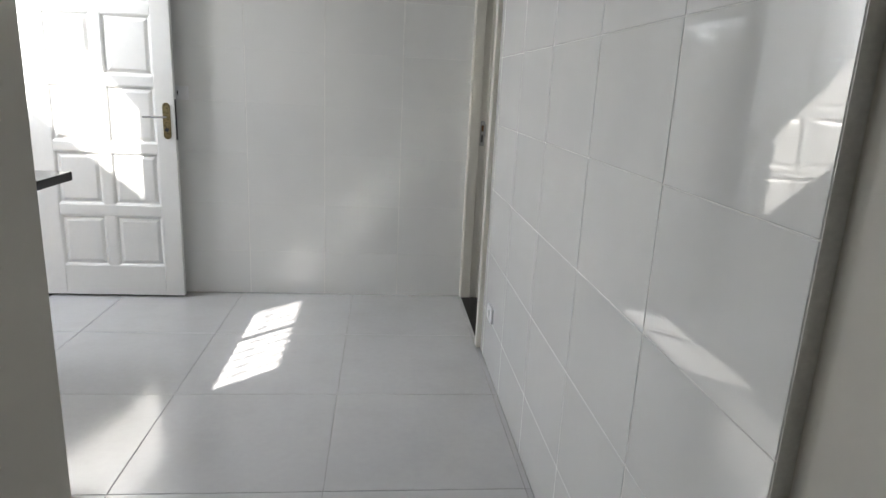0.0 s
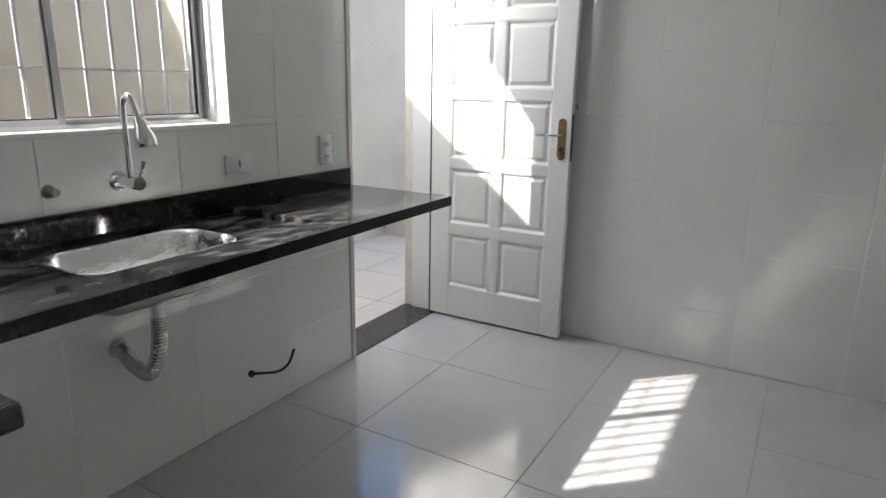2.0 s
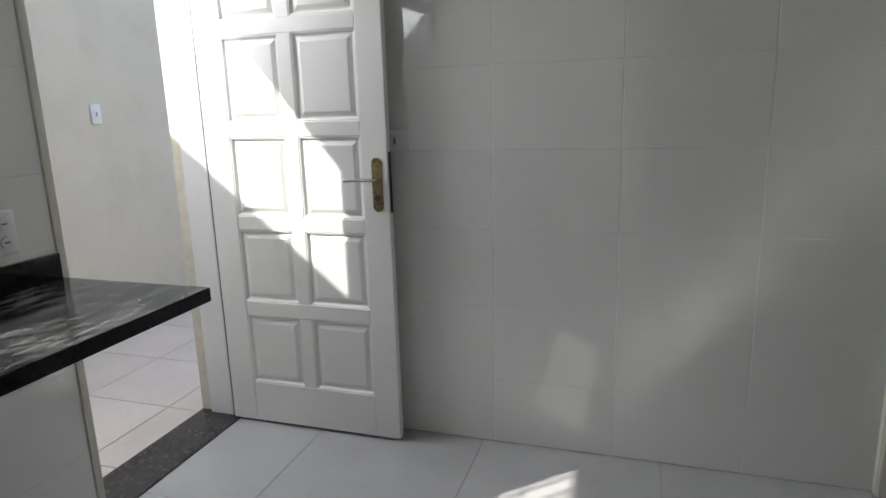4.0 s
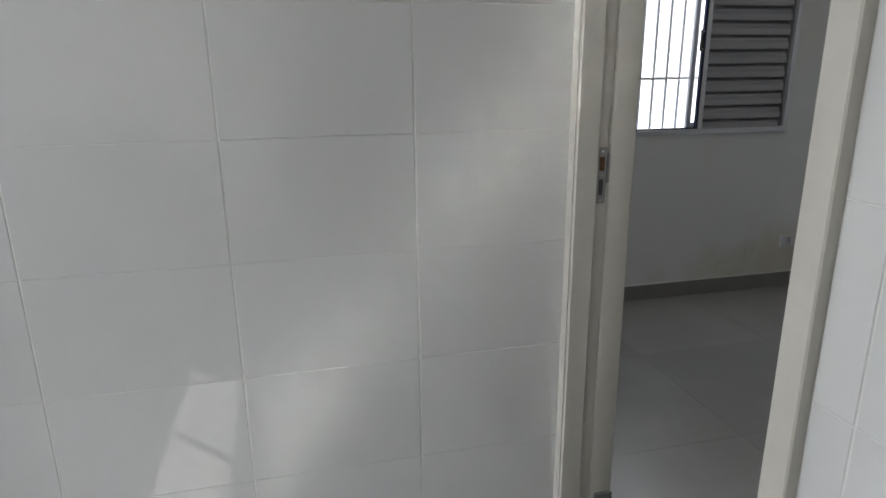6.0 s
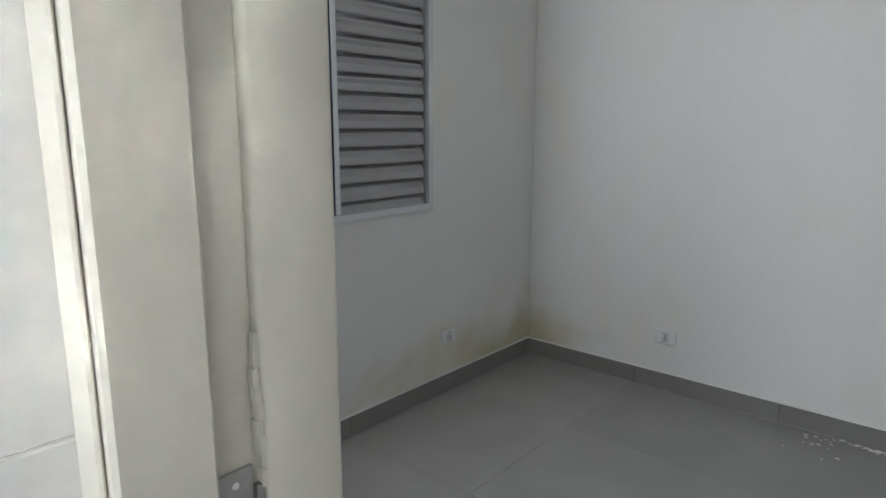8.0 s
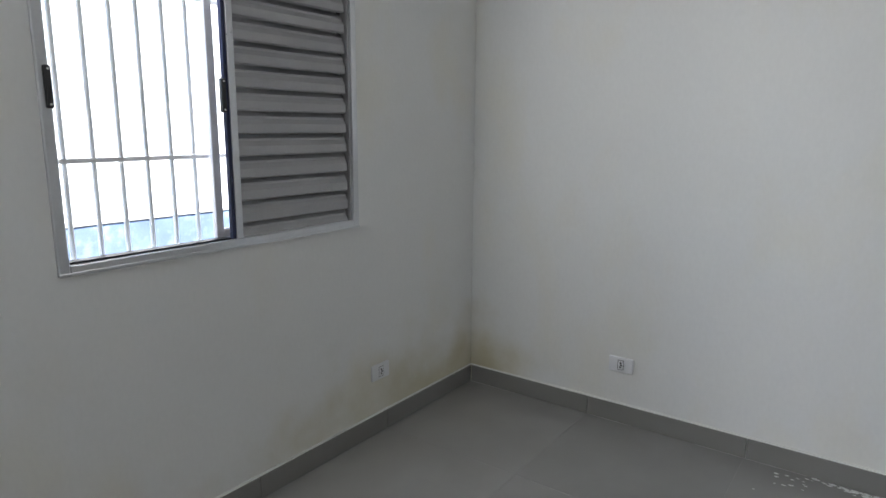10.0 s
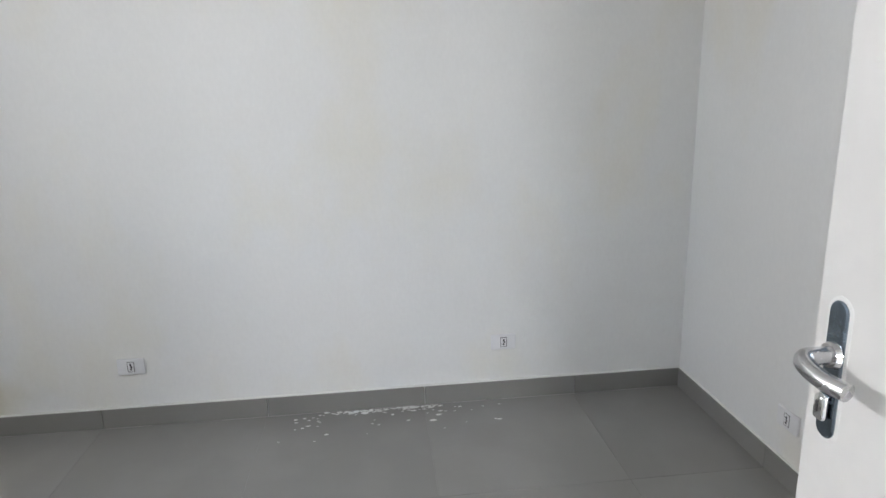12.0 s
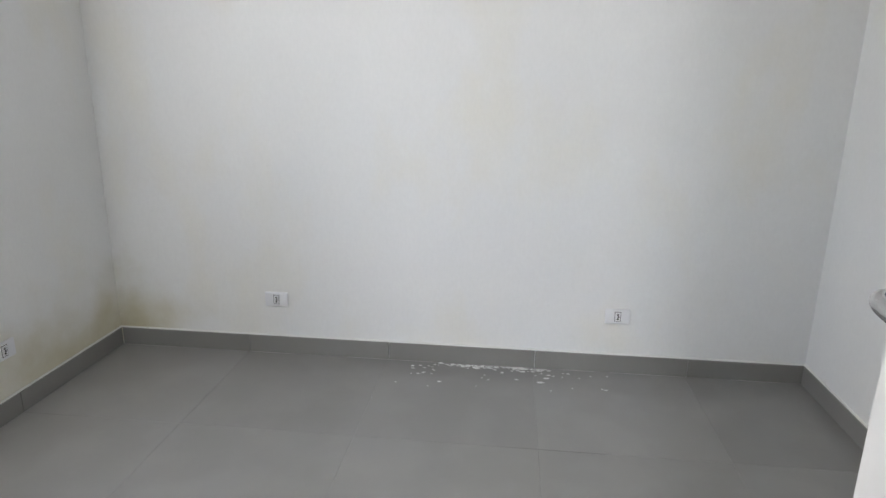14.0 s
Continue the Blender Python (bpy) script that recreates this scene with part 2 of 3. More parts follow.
def curve_points(points, steps=8):
    """Smooth points along a Catmull-Rom line."""
    p = [Vector(q) for q in points]
    p = [2 * p[0] - p[1]] + p + [2 * p[-1] - p[-2]]
    out = []
    for i in range(1, len(p) - 2):
        for k in range(steps):
            t = k / steps
            out.append(0.5 * (2 * p[i] + (p[i + 1] - p[i - 1]) * t + (2 * p[i - 1] - 5 * p[i] + 4 * p[i + 1] - p[i + 2]) * t * t + (3 * p[i] - p[i - 1] - 3 * p[i + 1] + p[i + 2]) * t ** 3))
    return out + [p[-2]]


def mesh_of(name, bm, material, smooth=None):
    bmesh.ops.recalc_face_normals(bm, faces=bm.faces)
    me = bpy.data.meshes.new(name)
    bm.to_mesh(me)
    bm.free()
    me.materials.append(material)
    if smooth:
        for p in me.polygons:
            p.use_smooth = True
        me.set_sharp_from_angle(angle=radians(smooth))
    return me


def part(name, bm, material, parent=None, label="", smooth=35):
    ob = new(name, mesh_of(name, bm, material, smooth))
    if parent:
        ob.parent = parent
        ob.matrix_parent_inverse = parent.matrix_world.inverted()
    return tagged(ob, label)


def thing(name, label, category, place=(0, 0, 0), group="", kind=""):
    ob = new(name)
    ob.empty_display_size = 0.05
    ob.matrix_world = Matrix.Translation(place)
    return tagged(ob, label, category, group, kind)


def structure(name, bm, material, label, category):
    return tagged(part(name, bm, material, smooth=None), label, category, kind="structure")


def minus(rect, hole):
    """What is left of a rectangle (a0, a1, b0, b1) once a hole is cut out of it."""
    a0, a1, b0, b1 = rect
    h0, h1, k0, k1 = hole
    if h0 >= a1 or h1 <= a0 or k0 >= b1 or k1 <= b0:
        return [rect]
    left = [(a0, a1, b0, max(b0, k0)), (a0, a1, min(b1, k1), b1), (a0, max(a0, h0), max(b0, k0), min(b1, k1)), (min(a1, h1), a1, max(b0, k0), min(b1, k1))]
    return [r for r in left if r[1] - r[0] > 0.012 and r[3] - r[2] > 0.012]


CACHE = {}


def tile_piece(name, material, size, centre, parent, bevel):
    """One tile on a mesh shared by all tiles of its size."""
    key = (name, material.name, tuple(round(s, 3) for s in size))
    if key not in CACHE:
        sx, sy, sz = (s / 2 for s in size)
        CACHE[key] = mesh_of(name, boxed(-sx, sx, -sy, sy, -sz, sz, bevel=bevel), material)
    ob = new(name, CACHE[key])
    ob.parent = parent
    ob.location = centre
    return ob


def steps(first, pitch, low, high):
    """Joint places from low to high with the given pitch through first."""
    at = first - math.ceil((first - low) / pitch) * pitch
    out = [low]
    while at < high - 0.01:
        if at > low + 0.01:
            out.append(at)
        at += pitch
    return out + [high]


# ---- plan, in metres ----
TOP = 2.62                 # ceilings
EAST, FAR, WEST = 0.0, 4.0, -2.5      # tiled faces of the kitchen
SOUTH = 0.57
T = 0.008                  # tile thickness
G = 0.0016                 # depth of the joints
BZ = -0.015                # bedroom floor
ROWS = [0.0, 0.275, 0.579, 0.885, 1.184, 1.487, 1.789, 2.09, 2.392, TOP]
WIN_K = (1.25, 2.466, 1.16, 2.12)    # kitchen window: y, y, z, z
DOOR_K = (3.128, 3.945, 2.13)         # kitchen door opening: y, y, head
DOOR_B = (3.15, 4.0, 2.12)            # bedroom door opening with its frame
WIN_B = (0.96, 2.134, 0.962, 2.06)    # bedroom window: x, x, z, z
BED_W, BED_E, BED_N, BED_S = 0.15, 3.018, 5.657, 2.254
OUT_W = -2.70              # outer face of the west wall

# ---- the structure ----
bm = bmesh.new()
box(bm, WEST - G - 0.19, WEST - G, 0.3, DOOR_K[0], 0, WIN_K[2])
box(bm, OUT_W + 0.002, WEST - G, 0.3, WIN_K[0], WIN_K[2], TOP)
box(bm, OUT_W + 0.002, WEST - G, WIN_K[1], DOOR_K[0], WIN_K[2], TOP)
box(bm, OUT_W + 0.002, WEST - G, WIN_K[0], WIN_K[1], WIN_K[3], TOP)
box(bm, OUT_W + 0.002, WEST - G, DOOR_K[0], DOOR_K[1], DOOR_K[2], TOP)
box(bm, OUT_W + 0.002, WEST - G, DOOR_K[1], 4.15, -0.03, TOP)
wall_west = structure("wall_west", bm, GROUT, "white tiled kitchen wall with a window and a doorway", "wall")
bm = boxed(WEST - G, 0.15, FAR + G, FAR + 0.14, 0, TOP)
wall_far = structure("wall_far", bm, GROUT, "white tiled kitchen wall beside the bedroom door", "wall")
bm = boxed(G, BED_W - 0.004, 0.79, DOOR_B[0], 0, TOP)
box(bm, G, BED_W - 0.004, DOOR_B[0], FAR, DOOR_B[2], TOP)
wall_east = structure("wall_east", bm, GROUT, "white tiled kitchen wall with the bedroom doorway", "wall")
bm = boxed(WEST - G, -0.79, 0.43, SOUTH, 0, TOP)
box(bm, -0.91, -0.79, -1.6, 0.43, 0, TOP)
box(bm, -0.91, 0.16, -1.72, -1.6, 0, TOP)
structure("wall_south", bm, CREAM, "plain cream painted wall beside the passage", "wall")
structure("wall_passage", boxed(0.028, 0.146, -1.6, 0.79, 0, TOP), CREAM, "plain cream painted passage wall", "wall")

bm = bmesh.new()
box(bm, BED_W, WIN_B[0], BED_N, BED_N + 0.15, 0, TOP)
box(bm, WIN_B[1], BED_E + 0.15, BED_N, BED_N + 0.15, 0, TOP)
box(bm, WIN_B[0], WIN_B[1], BED_N, BED_N + 0.15, 0, WIN_B[2])
box(bm, WIN_B[0], WIN_B[1], BED_N, BED_N + 0.15, WIN_B[3], TOP)
structure("wall_bedroom_north", bm, DAMP, "white plaster wall with damp stains and a window", "wall")
structure("wall_bedroom_east", boxed(BED_E, BED_E + 0.15, BED_S - 0.15, BED_N, -0.1, TOP), DAMP, "plain white plaster wall with faint stains", "wall")
structure("wall_bedroom_south", boxed(BED_W - 0.004, BED_E, BED_S - 0.15, BED_S, -0.1, TOP), PLASTER, "plain white plaster bedroom wall", "wall")
bm = boxed(BED_W - 0.003, BED_W + 0.008, BED_S, DOOR_B[0], 0, TOP)
box(bm, BED_W - 0.003, BED_W + 0.008, DOOR_B[0], FAR, DOOR_B[2], TOP)
box(bm, 0.03, BED_W + 0.008, FAR + 0.14, BED_N, 0, TOP)
box(bm, BED_W, BED_W + 0.008, FAR, FAR + 0.14, 0, TOP)
structure("wall_bedroom_west", bm, PLASTER, "white plaster bedroom wall beside the door", "wall")
structure("ceiling_kitchen", boxed(OUT_W, 0.15, -1.72, 4.15, TOP, TOP + 0.12), CEILING, "white painted kitchen ceiling", "ceiling")
structure("ceiling_bedroom", boxed(0.15, BED_E + 0.15, BED_S - 0.15, BED_N + 0.15, TOP, TOP + 0.12), CEILING, "white painted bedroom ceiling", "ceiling")
floor_k = structure("floor_kitchen", boxed(WEST - 0.01, 0.03, -1.6, FAR + 0.01, -0.1, -0.0025), FLOOR_GROUT, "polished pale grey porcelain kitchen floor", "floor")
floor_b = structure("floor_bedroom", boxed(BED_W, BED_E, BED_S, BED_N, -0.1, BZ - 0.0012), BED_GROUT, "satin grey porcelain bedroom floor", "floor")
structure("threshold_kitchen", boxed(OUT_W - 0.03, WEST - 0.004, DOOR_K[0], DOOR_K[1], -0.1, 0.004, bevel=0.003), SILL_STONE, "dark granite threshold in the outer doorway", "threshold")
structure("threshold_bedroom", boxed(-0.004, BED_W + 0.008, 3.19, 3.97, -0.1, 0.003, bevel=0.002), GRANITE, "black granite threshold in the bedroom doorway", "threshold")

# ---- outside ----
structure("ground", boxed(-400, 400, -400, 400, -0.3, -0.12), EARTH, "dry earth ground", "ground")
patio = structure("pavement", boxed(-4.0, OUT_W, -1.5, 6.4, -0.12, -0.036), PATIO_GROUT, "pinkish beige tiled patio floor", "pavement")
bm = bmesh.new()
# The gable is out of view, added to cut the sunlight on the door.
profile = ((-2.5, -0.12), (6.55, -0.12), (6.55, 2.15), (4.35, 2.15), (1.75, 3.24), (-0.85, 2.15), (-2.5, 2.15))
near, back = ([bm.verts.new((x, y, z)) for y, z in profile] for x in (-4.0, -4.15))
bm.faces.new(near)
bm.faces.new(back[::-1])
for k in range(7):
    bm.faces.new((near[k], near[(k + 1) % 7], back[(k + 1) % 7], back[k]))
structure("wall_garden", bm, OUT_WALL, "beige rendered garden wall with an added unseen gable that shapes the sunlight", "wall")
structure("wall_garden_end", boxed(-4.0, 0.02, 6.4, 6.55, -0.12, 1.0), OUT_WALL, "beige rendered wall at the patio end", "wall")
structure("wall_garden_south", boxed(-4.0, OUT_W, -1.65, -1.5, -0.12, 2.25), OUT_WALL, "beige rendered wall closing the side yard", "wall")
bm = boxed(OUT_W - 0.028, OUT_W, DOOR_K[1], 4.178, -0.12, TOP)
box(bm, OUT_W - 0.028, WEST - 0.166, DOOR_K[1] - 0.012, DOOR_K[1], 0, DOOR_K[2])
box(bm, OUT_W - 0.028, 0.02, 4.15, 4.178, -0.12, TOP)
structure("wall_render", bm, ROUGH, "rough cream textured outer render", "wall")
bm = boxed(OUT_W - 0.028, OUT_W, WIN_K[1], DOOR_K[0], -0.12, TOP)
box(bm, OUT_W - 0.028, OUT_W, -1.5, WIN_K[0], -0.12, TOP)
box(bm, OUT_W - 0.028, OUT_W, WIN_K[0], WIN_K[1], -0.12, WIN_K[2])
box(bm, OUT_W - 0.028, OUT_W, WIN_K[0], WIN_K[1], WIN_K[3], TOP)
box(bm, OUT_W - 0.15, OUT_W - 0.028, WIN_K[1], WIN_K[1] + 0.16, WIN_K[2] - 0.1, WIN_K[3] + 0.1)
structure("wall_render_window", bm, ROUGH, "rough cream textured outer render round the window", "wall")


def masonry_block(x0, x1, y0, y1, z1):
    t = thing("masonry_ledge", "low beige rendered masonry ledge on the patio", "ledge", (x0, y0, -0.036))
    part("body", boxed(x0, x1, y0, y1, -0.036, z1, bevel=0.01), OUT_WALL, t)
    part("coping", boxed(x0, x1, y0 - 0.02, y1, z1, z1 + 0.03, bevel=0.006), PATIO, t, "pinkish tile coping")


masonry_block(-3.998, OUT_W, 5.5, 6.398, 0.16)
# Unseen eaves sheet; its outer edge limits the sunlight on door and floor.
bm = bmesh.new()
for y0, y1, z0, z1 in ((-1.5, 3.35, 2.565, 2.565),):
    ring = [bm.verts.new(v) for v in ((-3.1, y0, z0), (-3.1, y1, z1), (OUT_W - 0.03, y1, z1 + 0.12), (OUT_W - 0.03, y0, z0 + 0.12))]
    up = [bm.verts.new(v.co + Vector((0, 0, 0.03))) for v in ring]
    bm.faces.new(ring)
    bm.faces.new(up[::-1])
    for k in range(4):
        bm.faces.new((ring[k], ring[(k + 1) % 4], up[(k + 1) % 4], up[k]))
eaves = thing("eaves", "unseen grey fibre cement eaves over the side yard that bound the sunlight", "roof", (-3.0, 1.0, 2.0), kind="structure")
part("roof_sheet", bm, ROOF, eaves)
structure("wall_neighbour", boxed(-0.5, 14, 9.6, 9.8, -0.12, 5.5), FAR_WHITE, "whitewashed neighbouring wall outside the bedroom window", "wall")
ledge = thing("yard_ledge", "pale blue painted ledge along the outside wall", "ledge", (3, 9.3, -0.12))
part("plinth", boxed(-0.4, 12, 9.24, 9.6, -0.12, 0.26, bevel=0.01), FAR_WHITE, ledge, "whitewashed foot of the ledge")
part("body", boxed(-0.4, 12, 9.25, 9.6, 0.26, 0.55, bevel=0.02), BLUE, ledge)
part("coping", boxed(-0.4, 12, 9.23, 9.6, 0.55, 0.59, bevel=0.01), FAR_WHITE, ledge)


# ---- kitchen: counter, sink, tap ----
CT = 0.868                 # counter top
low = CT - 0.016
SINK = (-2.416, -2.136, 1.69, 2.165)   # cut-out of the bowl
counter = thing("countertop", "polished black granite countertop with a recessed wet area", "countertop", (-2.2, 2.2, 0.82))
bm = boxed(-2.09, -1.957, 1.262, 3.12, CT - 0.04, CT)
box(bm, WEST + 0.002, -2.09, 2.43, 3.12, CT - 0.04, CT)
part("slab", bm, DUSTY_GRANITE, counter)
part("front_edge", boxed(-1.957, -1.954, 1.264, 3.12, CT - 0.039, CT - 0.0015, bevel=0.001), GRANITE, counter)
bm = bmesh.new()
gx = (WEST + 0.002, SINK[0] - 0.002, SINK[1] + 0.002, -2.09)
gy = (1.262, SINK[2] - 0.002, SINK[3] + 0.002, 2.43)
grid = {(i, j, k): bm.verts.new((gx[i], gy[j], (CT - 0.04, low)[k])) for i in range(4) for j in range(4) for k in range(2)}
for i in range(3):
    for j in range(3):
        if (i, j) != (1, 1):
            for k in range(2):
                bm.faces.new([grid[p] for p in ((i, j, k), (i + 1, j, k), (i + 1, j + 1, k), (i, j + 1, k))])
for i in range(3):
    for j in (0, 3):
        bm.faces.new([grid[p] for p in ((i, j, 0), (i + 1, j, 0), (i + 1, j, 1), (i, j, 1))])
        bm.faces.new([grid[p] for p in ((j, i, 0), (j, i + 1, 0), (j, i + 1, 1), (j, i, 1))])
for j in (1, 2):
    bm.faces.new([grid[p] for p in ((1, j, 0), (2, j, 0), (2, j, 1), (1, j, 1))])
    bm.faces.new([grid[p] for p in ((j, 1, 0), (j, 2, 0), (j, 2, 1), (j, 1, 1))])
part("wet_area", bm, DUSTY_GRANITE, counter)
part("return_slab", boxed(WEST + 0.002, -1.605, SOUTH + 0.002, 1.262, CT - 0.04, CT, bevel=0.004), DUSTY_GRANITE, counter)
part("backsplash", boxed(WEST + 0.001, WEST + 0.021, SOUTH + 0.022, 3.115, low - 0.002, CT + 0.078, bevel=0.002), GRANITE, counter)
part("backsplash", boxed(WEST + 0.022, -1.605, SOUTH + 0.001, SOUTH + 0.021, CT, CT + 0.078, bevel=0.002), GRANITE, counter)


def sink(x0, x1, y0, y1, z, deep):
    t = thing("sink", "stainless steel sink bowl set into black granite", "sink", ((x0 + x1) / 2, (y0 + y1) / 2, z - deep))
    bm = bmesh.new()
    rings = []
    cx, cy = (x0 + x1) / 2, (y0 + y1) / 2
    for inset, dz, corner in ((-0.009, 0.0015, 0.085), (-0.003, 0.0028, 0.085), (0.006, -0.006, 0.085), (0.016, -deep + 0.045, 0.085), (0.032, -deep + 0.016, 0.08), (0.06, -deep + 0.002, 0.06), (0.1, -deep - 0.003, 0.035)):
        hx, hy = (x1 - x0) / 2 - inset, (y1 - y0) / 2 - inset
        ring = []
        for q in range(4):
            sx, sy = ((1, 1), (-1, 1), (-1, -1), (1, -1))[q]
            for k in range(7):
                a = math.pi / 2 * (q + k / 6)
                ring.append(bm.verts.new((cx + sx * (hx - corner) + corner * math.cos(a), cy + sy * (hy - corner) + corner * math.sin(a), z + dz)))
        rings.append(ring)
    for r0, r1 in zip(rings, rings[1:]):
        for k in range(len(r0)):
            bm.faces.new((r0[k], r0[(k + 1) % len(r0)], r1[(k + 1) % len(r0)], r1[k]))
    bm.faces.new(rings[-1])
    bowl = part("bowl", bm, BRUSHED, t, smooth=50)
    solid = bowl.modifiers.new("thickness", "SOLIDIFY")
    solid.thickness = 0.003
    strainer = part("strainer", rodded((cx, cy, z - deep - 0.002), (cx, cy, z - deep + 0.004), 0.045, sides=28), CHROME, t)
    part("drain_hole", rodded((cx, cy, z - deep + 0.003), (cx, cy, z - deep + 0.006), 0.02, sides=20), HOLE, strainer)
    return cx, cy, z - deep


scx, scy, sbz = sink(*SINK, low, 0.14)
scy += 0.02
drain = thing("drain_trap", "shiny corrugated metallised drain hose under the sink", "pipe", (WEST, scy, 0.47))
part("tailpiece", rodded((scx, scy, sbz), (scx, scy, sbz - 0.07), 0.022), CHROME, drain)
pts = curve_points([(scx, scy, sbz - 0.07), (scx - 0.005, scy, 0.58), (scx - 0.02, scy - 0.005, 0.5), (scx - 0.06, scy - 0.01, 0.448), (scx - 0.12, scy - 0.01, 0.452), (scx - 0.17, scy - 0.005, 0.47), (WEST + 0.02, scy, 0.488)], 20)
part("hose", tube(pts, [0.0215 + (0.0028 if i % 3 else -0.0008) for i in range(len(pts))]), mat("metallised corrugated plastic", (0.66, 0.66, 0.65), 0.24, 0.85, vary=0.12, scale=25, grain=120), drain, smooth=50)
part("flange", rodded((WEST + 0.001, scy, 0.488), (WEST + 0.024, scy, 0.488), 0.034, 0.026, 24), CHROME, drain)

tap = thing("tap", "chrome wall-mounted kitchen tap with a spray head", "tap", (WEST, 2.012, 1.016))
part("flange", rodded((WEST + 0.001, 2.012, 1.016), (WEST + 0.014, 2.012, 1.016), 0.031, 0.024, 24), CHROME, tap)
part("body", rodded((WEST + 0.012, 2.012, 1.016), (WEST + 0.085, 2.012, 1.016), 0.017), CHROME, tap)
riser = part("spout", tube(curve_points([(WEST + 0.06, 2.012, 1.016), (WEST + 0.06, 2.012, 1.12), (WEST + 0.06, 2.012, 1.235), (WEST + 0.075, 2.013, 1.272), (WEST + 0.1, 2.014, 1.262), (WEST + 0.115, 2.015, 1.225), (WEST + 0.13, 2.016, 1.19)], 6), 0.0095), CHROME, tap, smooth=60)
part("spray_head", tube([(WEST + 0.122, 2.0155, 1.212), (WEST + 0.133, 2.016, 1.185), (WEST + 0.143, 2.017, 1.155), (WEST + 0.148, 2.017, 1.135), (WEST + 0.15, 2.017, 1.127)], [0.013, 0.02, 0.029, 0.031, 0.027], 20), CHROME, riser, smooth=50)
knob = part("handle", rodded((WEST + 0.085, 2.012, 1.016), (WEST + 0.105, 2.012, 1.016), 0.02), CHROME, tap)
part("lever", tube([(WEST + 0.096, 2.015, 1.025), (WEST + 0.11, 2.02, 1.055), (WEST + 0.116, 2.024, 1.085)], [0.006, 0.006, 0.008], 10), CHROME, knob)

valve = thing("stop_valve", "round chrome stop valve on the tiled wall", "valve", (WEST, 1.803, 1.011))
part("flange", rodded((WEST + 0.001, 1.803, 1.011), (WEST + 0.012, 1.803, 1.011), 0.02, 0.017, 24), DULL_STEEL, valve)
part("knob", rodded((WEST + 0.012, 1.803, 1.011), (WEST + 0.04, 1.803, 1.011), 0.0145, 0.012, 8), DULL_STEEL, valve)

cable = thing("loose_cable", "black electric cable end sticking out of the wall", "cable", (WEST, 2.478, 0.183))
part("lead", tube(curve_points([(WEST + 0.002, 2.478, 0.183), (WEST + 0.04, 2.5, 0.186), (WEST + 0.07, 2.56, 0.178), (WEST + 0.08, 2.61, 0.196), (WEST + 0.07, 2.655, 0.24)], 6), 0.0055, 8), DARK, cable, smooth=60)
part("grommet", rodded((WEST + 0.0005, 2.478, 0.183), (WEST + 0.012, 2.478, 0.183), 0.014), DARK, cable)


# ---- wall plates ----
def wall_plate(name, label, at, turn, wide, high, kind):
    """A plate whose back lies on the wall at 'at'; built facing -y and turned about z."""
    t = thing(name, label, "switch" if "switch" in name else "socket")
    part("plate", boxed(-wide / 2, wide / 2, -0.011, 0, -high / 2, high / 2, bevel=0.005, segments=3), PLASTIC, t)
    if kind == "socket":
        part("recess", boxed(-0.0148, 0.0148, -0.0117, -0.0095, -0.0238, 0.0238), HOLE, t, "dark gap round the insert")
        face = part("insert", boxed(-0.013, 0.013, -0.0135, -0.009, -0.022, 0.022, bevel=0.003, segments=2), PLASTIC, t)
        for dz in (-0.0105, 0, 0.0105):
            part("pin_hole", rodded((0.003 if dz == 0 else 0, -0.0132, dz), (0.003 if dz == 0 else 0, -0.0142, dz), 0.0048, sides=10), HOLE, face)
    elif kind == "double":
        for dz in (-0.026, 0.026):
            face = part("insert", rodded((0, -0.009, dz), (0, -0.016, dz), 0.017, 0.016, 20), PLASTIC, t)
            for dx in (-0.006, 0, 0.006):
                part("pin_hole", rodded((dx, -0.0158, dz), (dx, -0.017, dz), 0.0025, sides=8), HOLE, face)
    else:
        face = part("rocker", boxed(-0.011, 0.011, -0.014, -0.009, -0.02, 0.02, bevel=0.002), PLASTIC, t)
        part("mark", boxed(-0.003, 0.003, -0.0148, -0.0138, -0.012, 0.012), HOLE, face)
    t.matrix_world = Matrix.Translation(at) @ pose(0, 0, 0, 0, 0, turn)
    return t


wall_plate("light_switch", "white plastic switch plate on kitchen tiles above the counter", (WEST, 2.479, 1.023), 90, 0.12, 0.075, "switch")
wall_plate("wall_socket", "white double socket plate on tiles beside the doorway", (WEST, 2.964, 1.036), 90, 0.075, 0.125, "double")
wall_plate("wall_socket", "white socket plate on tiles at the counter", (WEST, 1.556, 1.034), 90, 0.12, 0.075, "socket")
wall_plate("light_switch", "white switch plate on tiles beside the open door", (-1.73, FAR, 1.22), 0, 0.12, 0.078, "switch")
wall_plate("wall_socket", "white socket plate low on the glossy tiled wall", (EAST, 2.905, 0.285), -90, 0.115, 0.075, "socket")
bed_socket = wall_plate("wall_socket", "white socket plate low on a plaster bedroom wall", (2.259, BED_N, 0.28), 0, 0.117, 0.075, "socket")
tagged(bed_socket, group="bedroom wall sockets")
for y in (4.803, 3.133):
    copy_thing(bed_socket, pose(BED_E, y, 0.275, 0, 0, -90))
copy_thing(bed_socket, pose(2.2, BED_S, 0.24, 0, 0, 180))
wall_plate("light_switch", "white switch plate on the garden wall", (-4.0, 4.79, 1.36), 90, 0.075, 0.118, "switch")

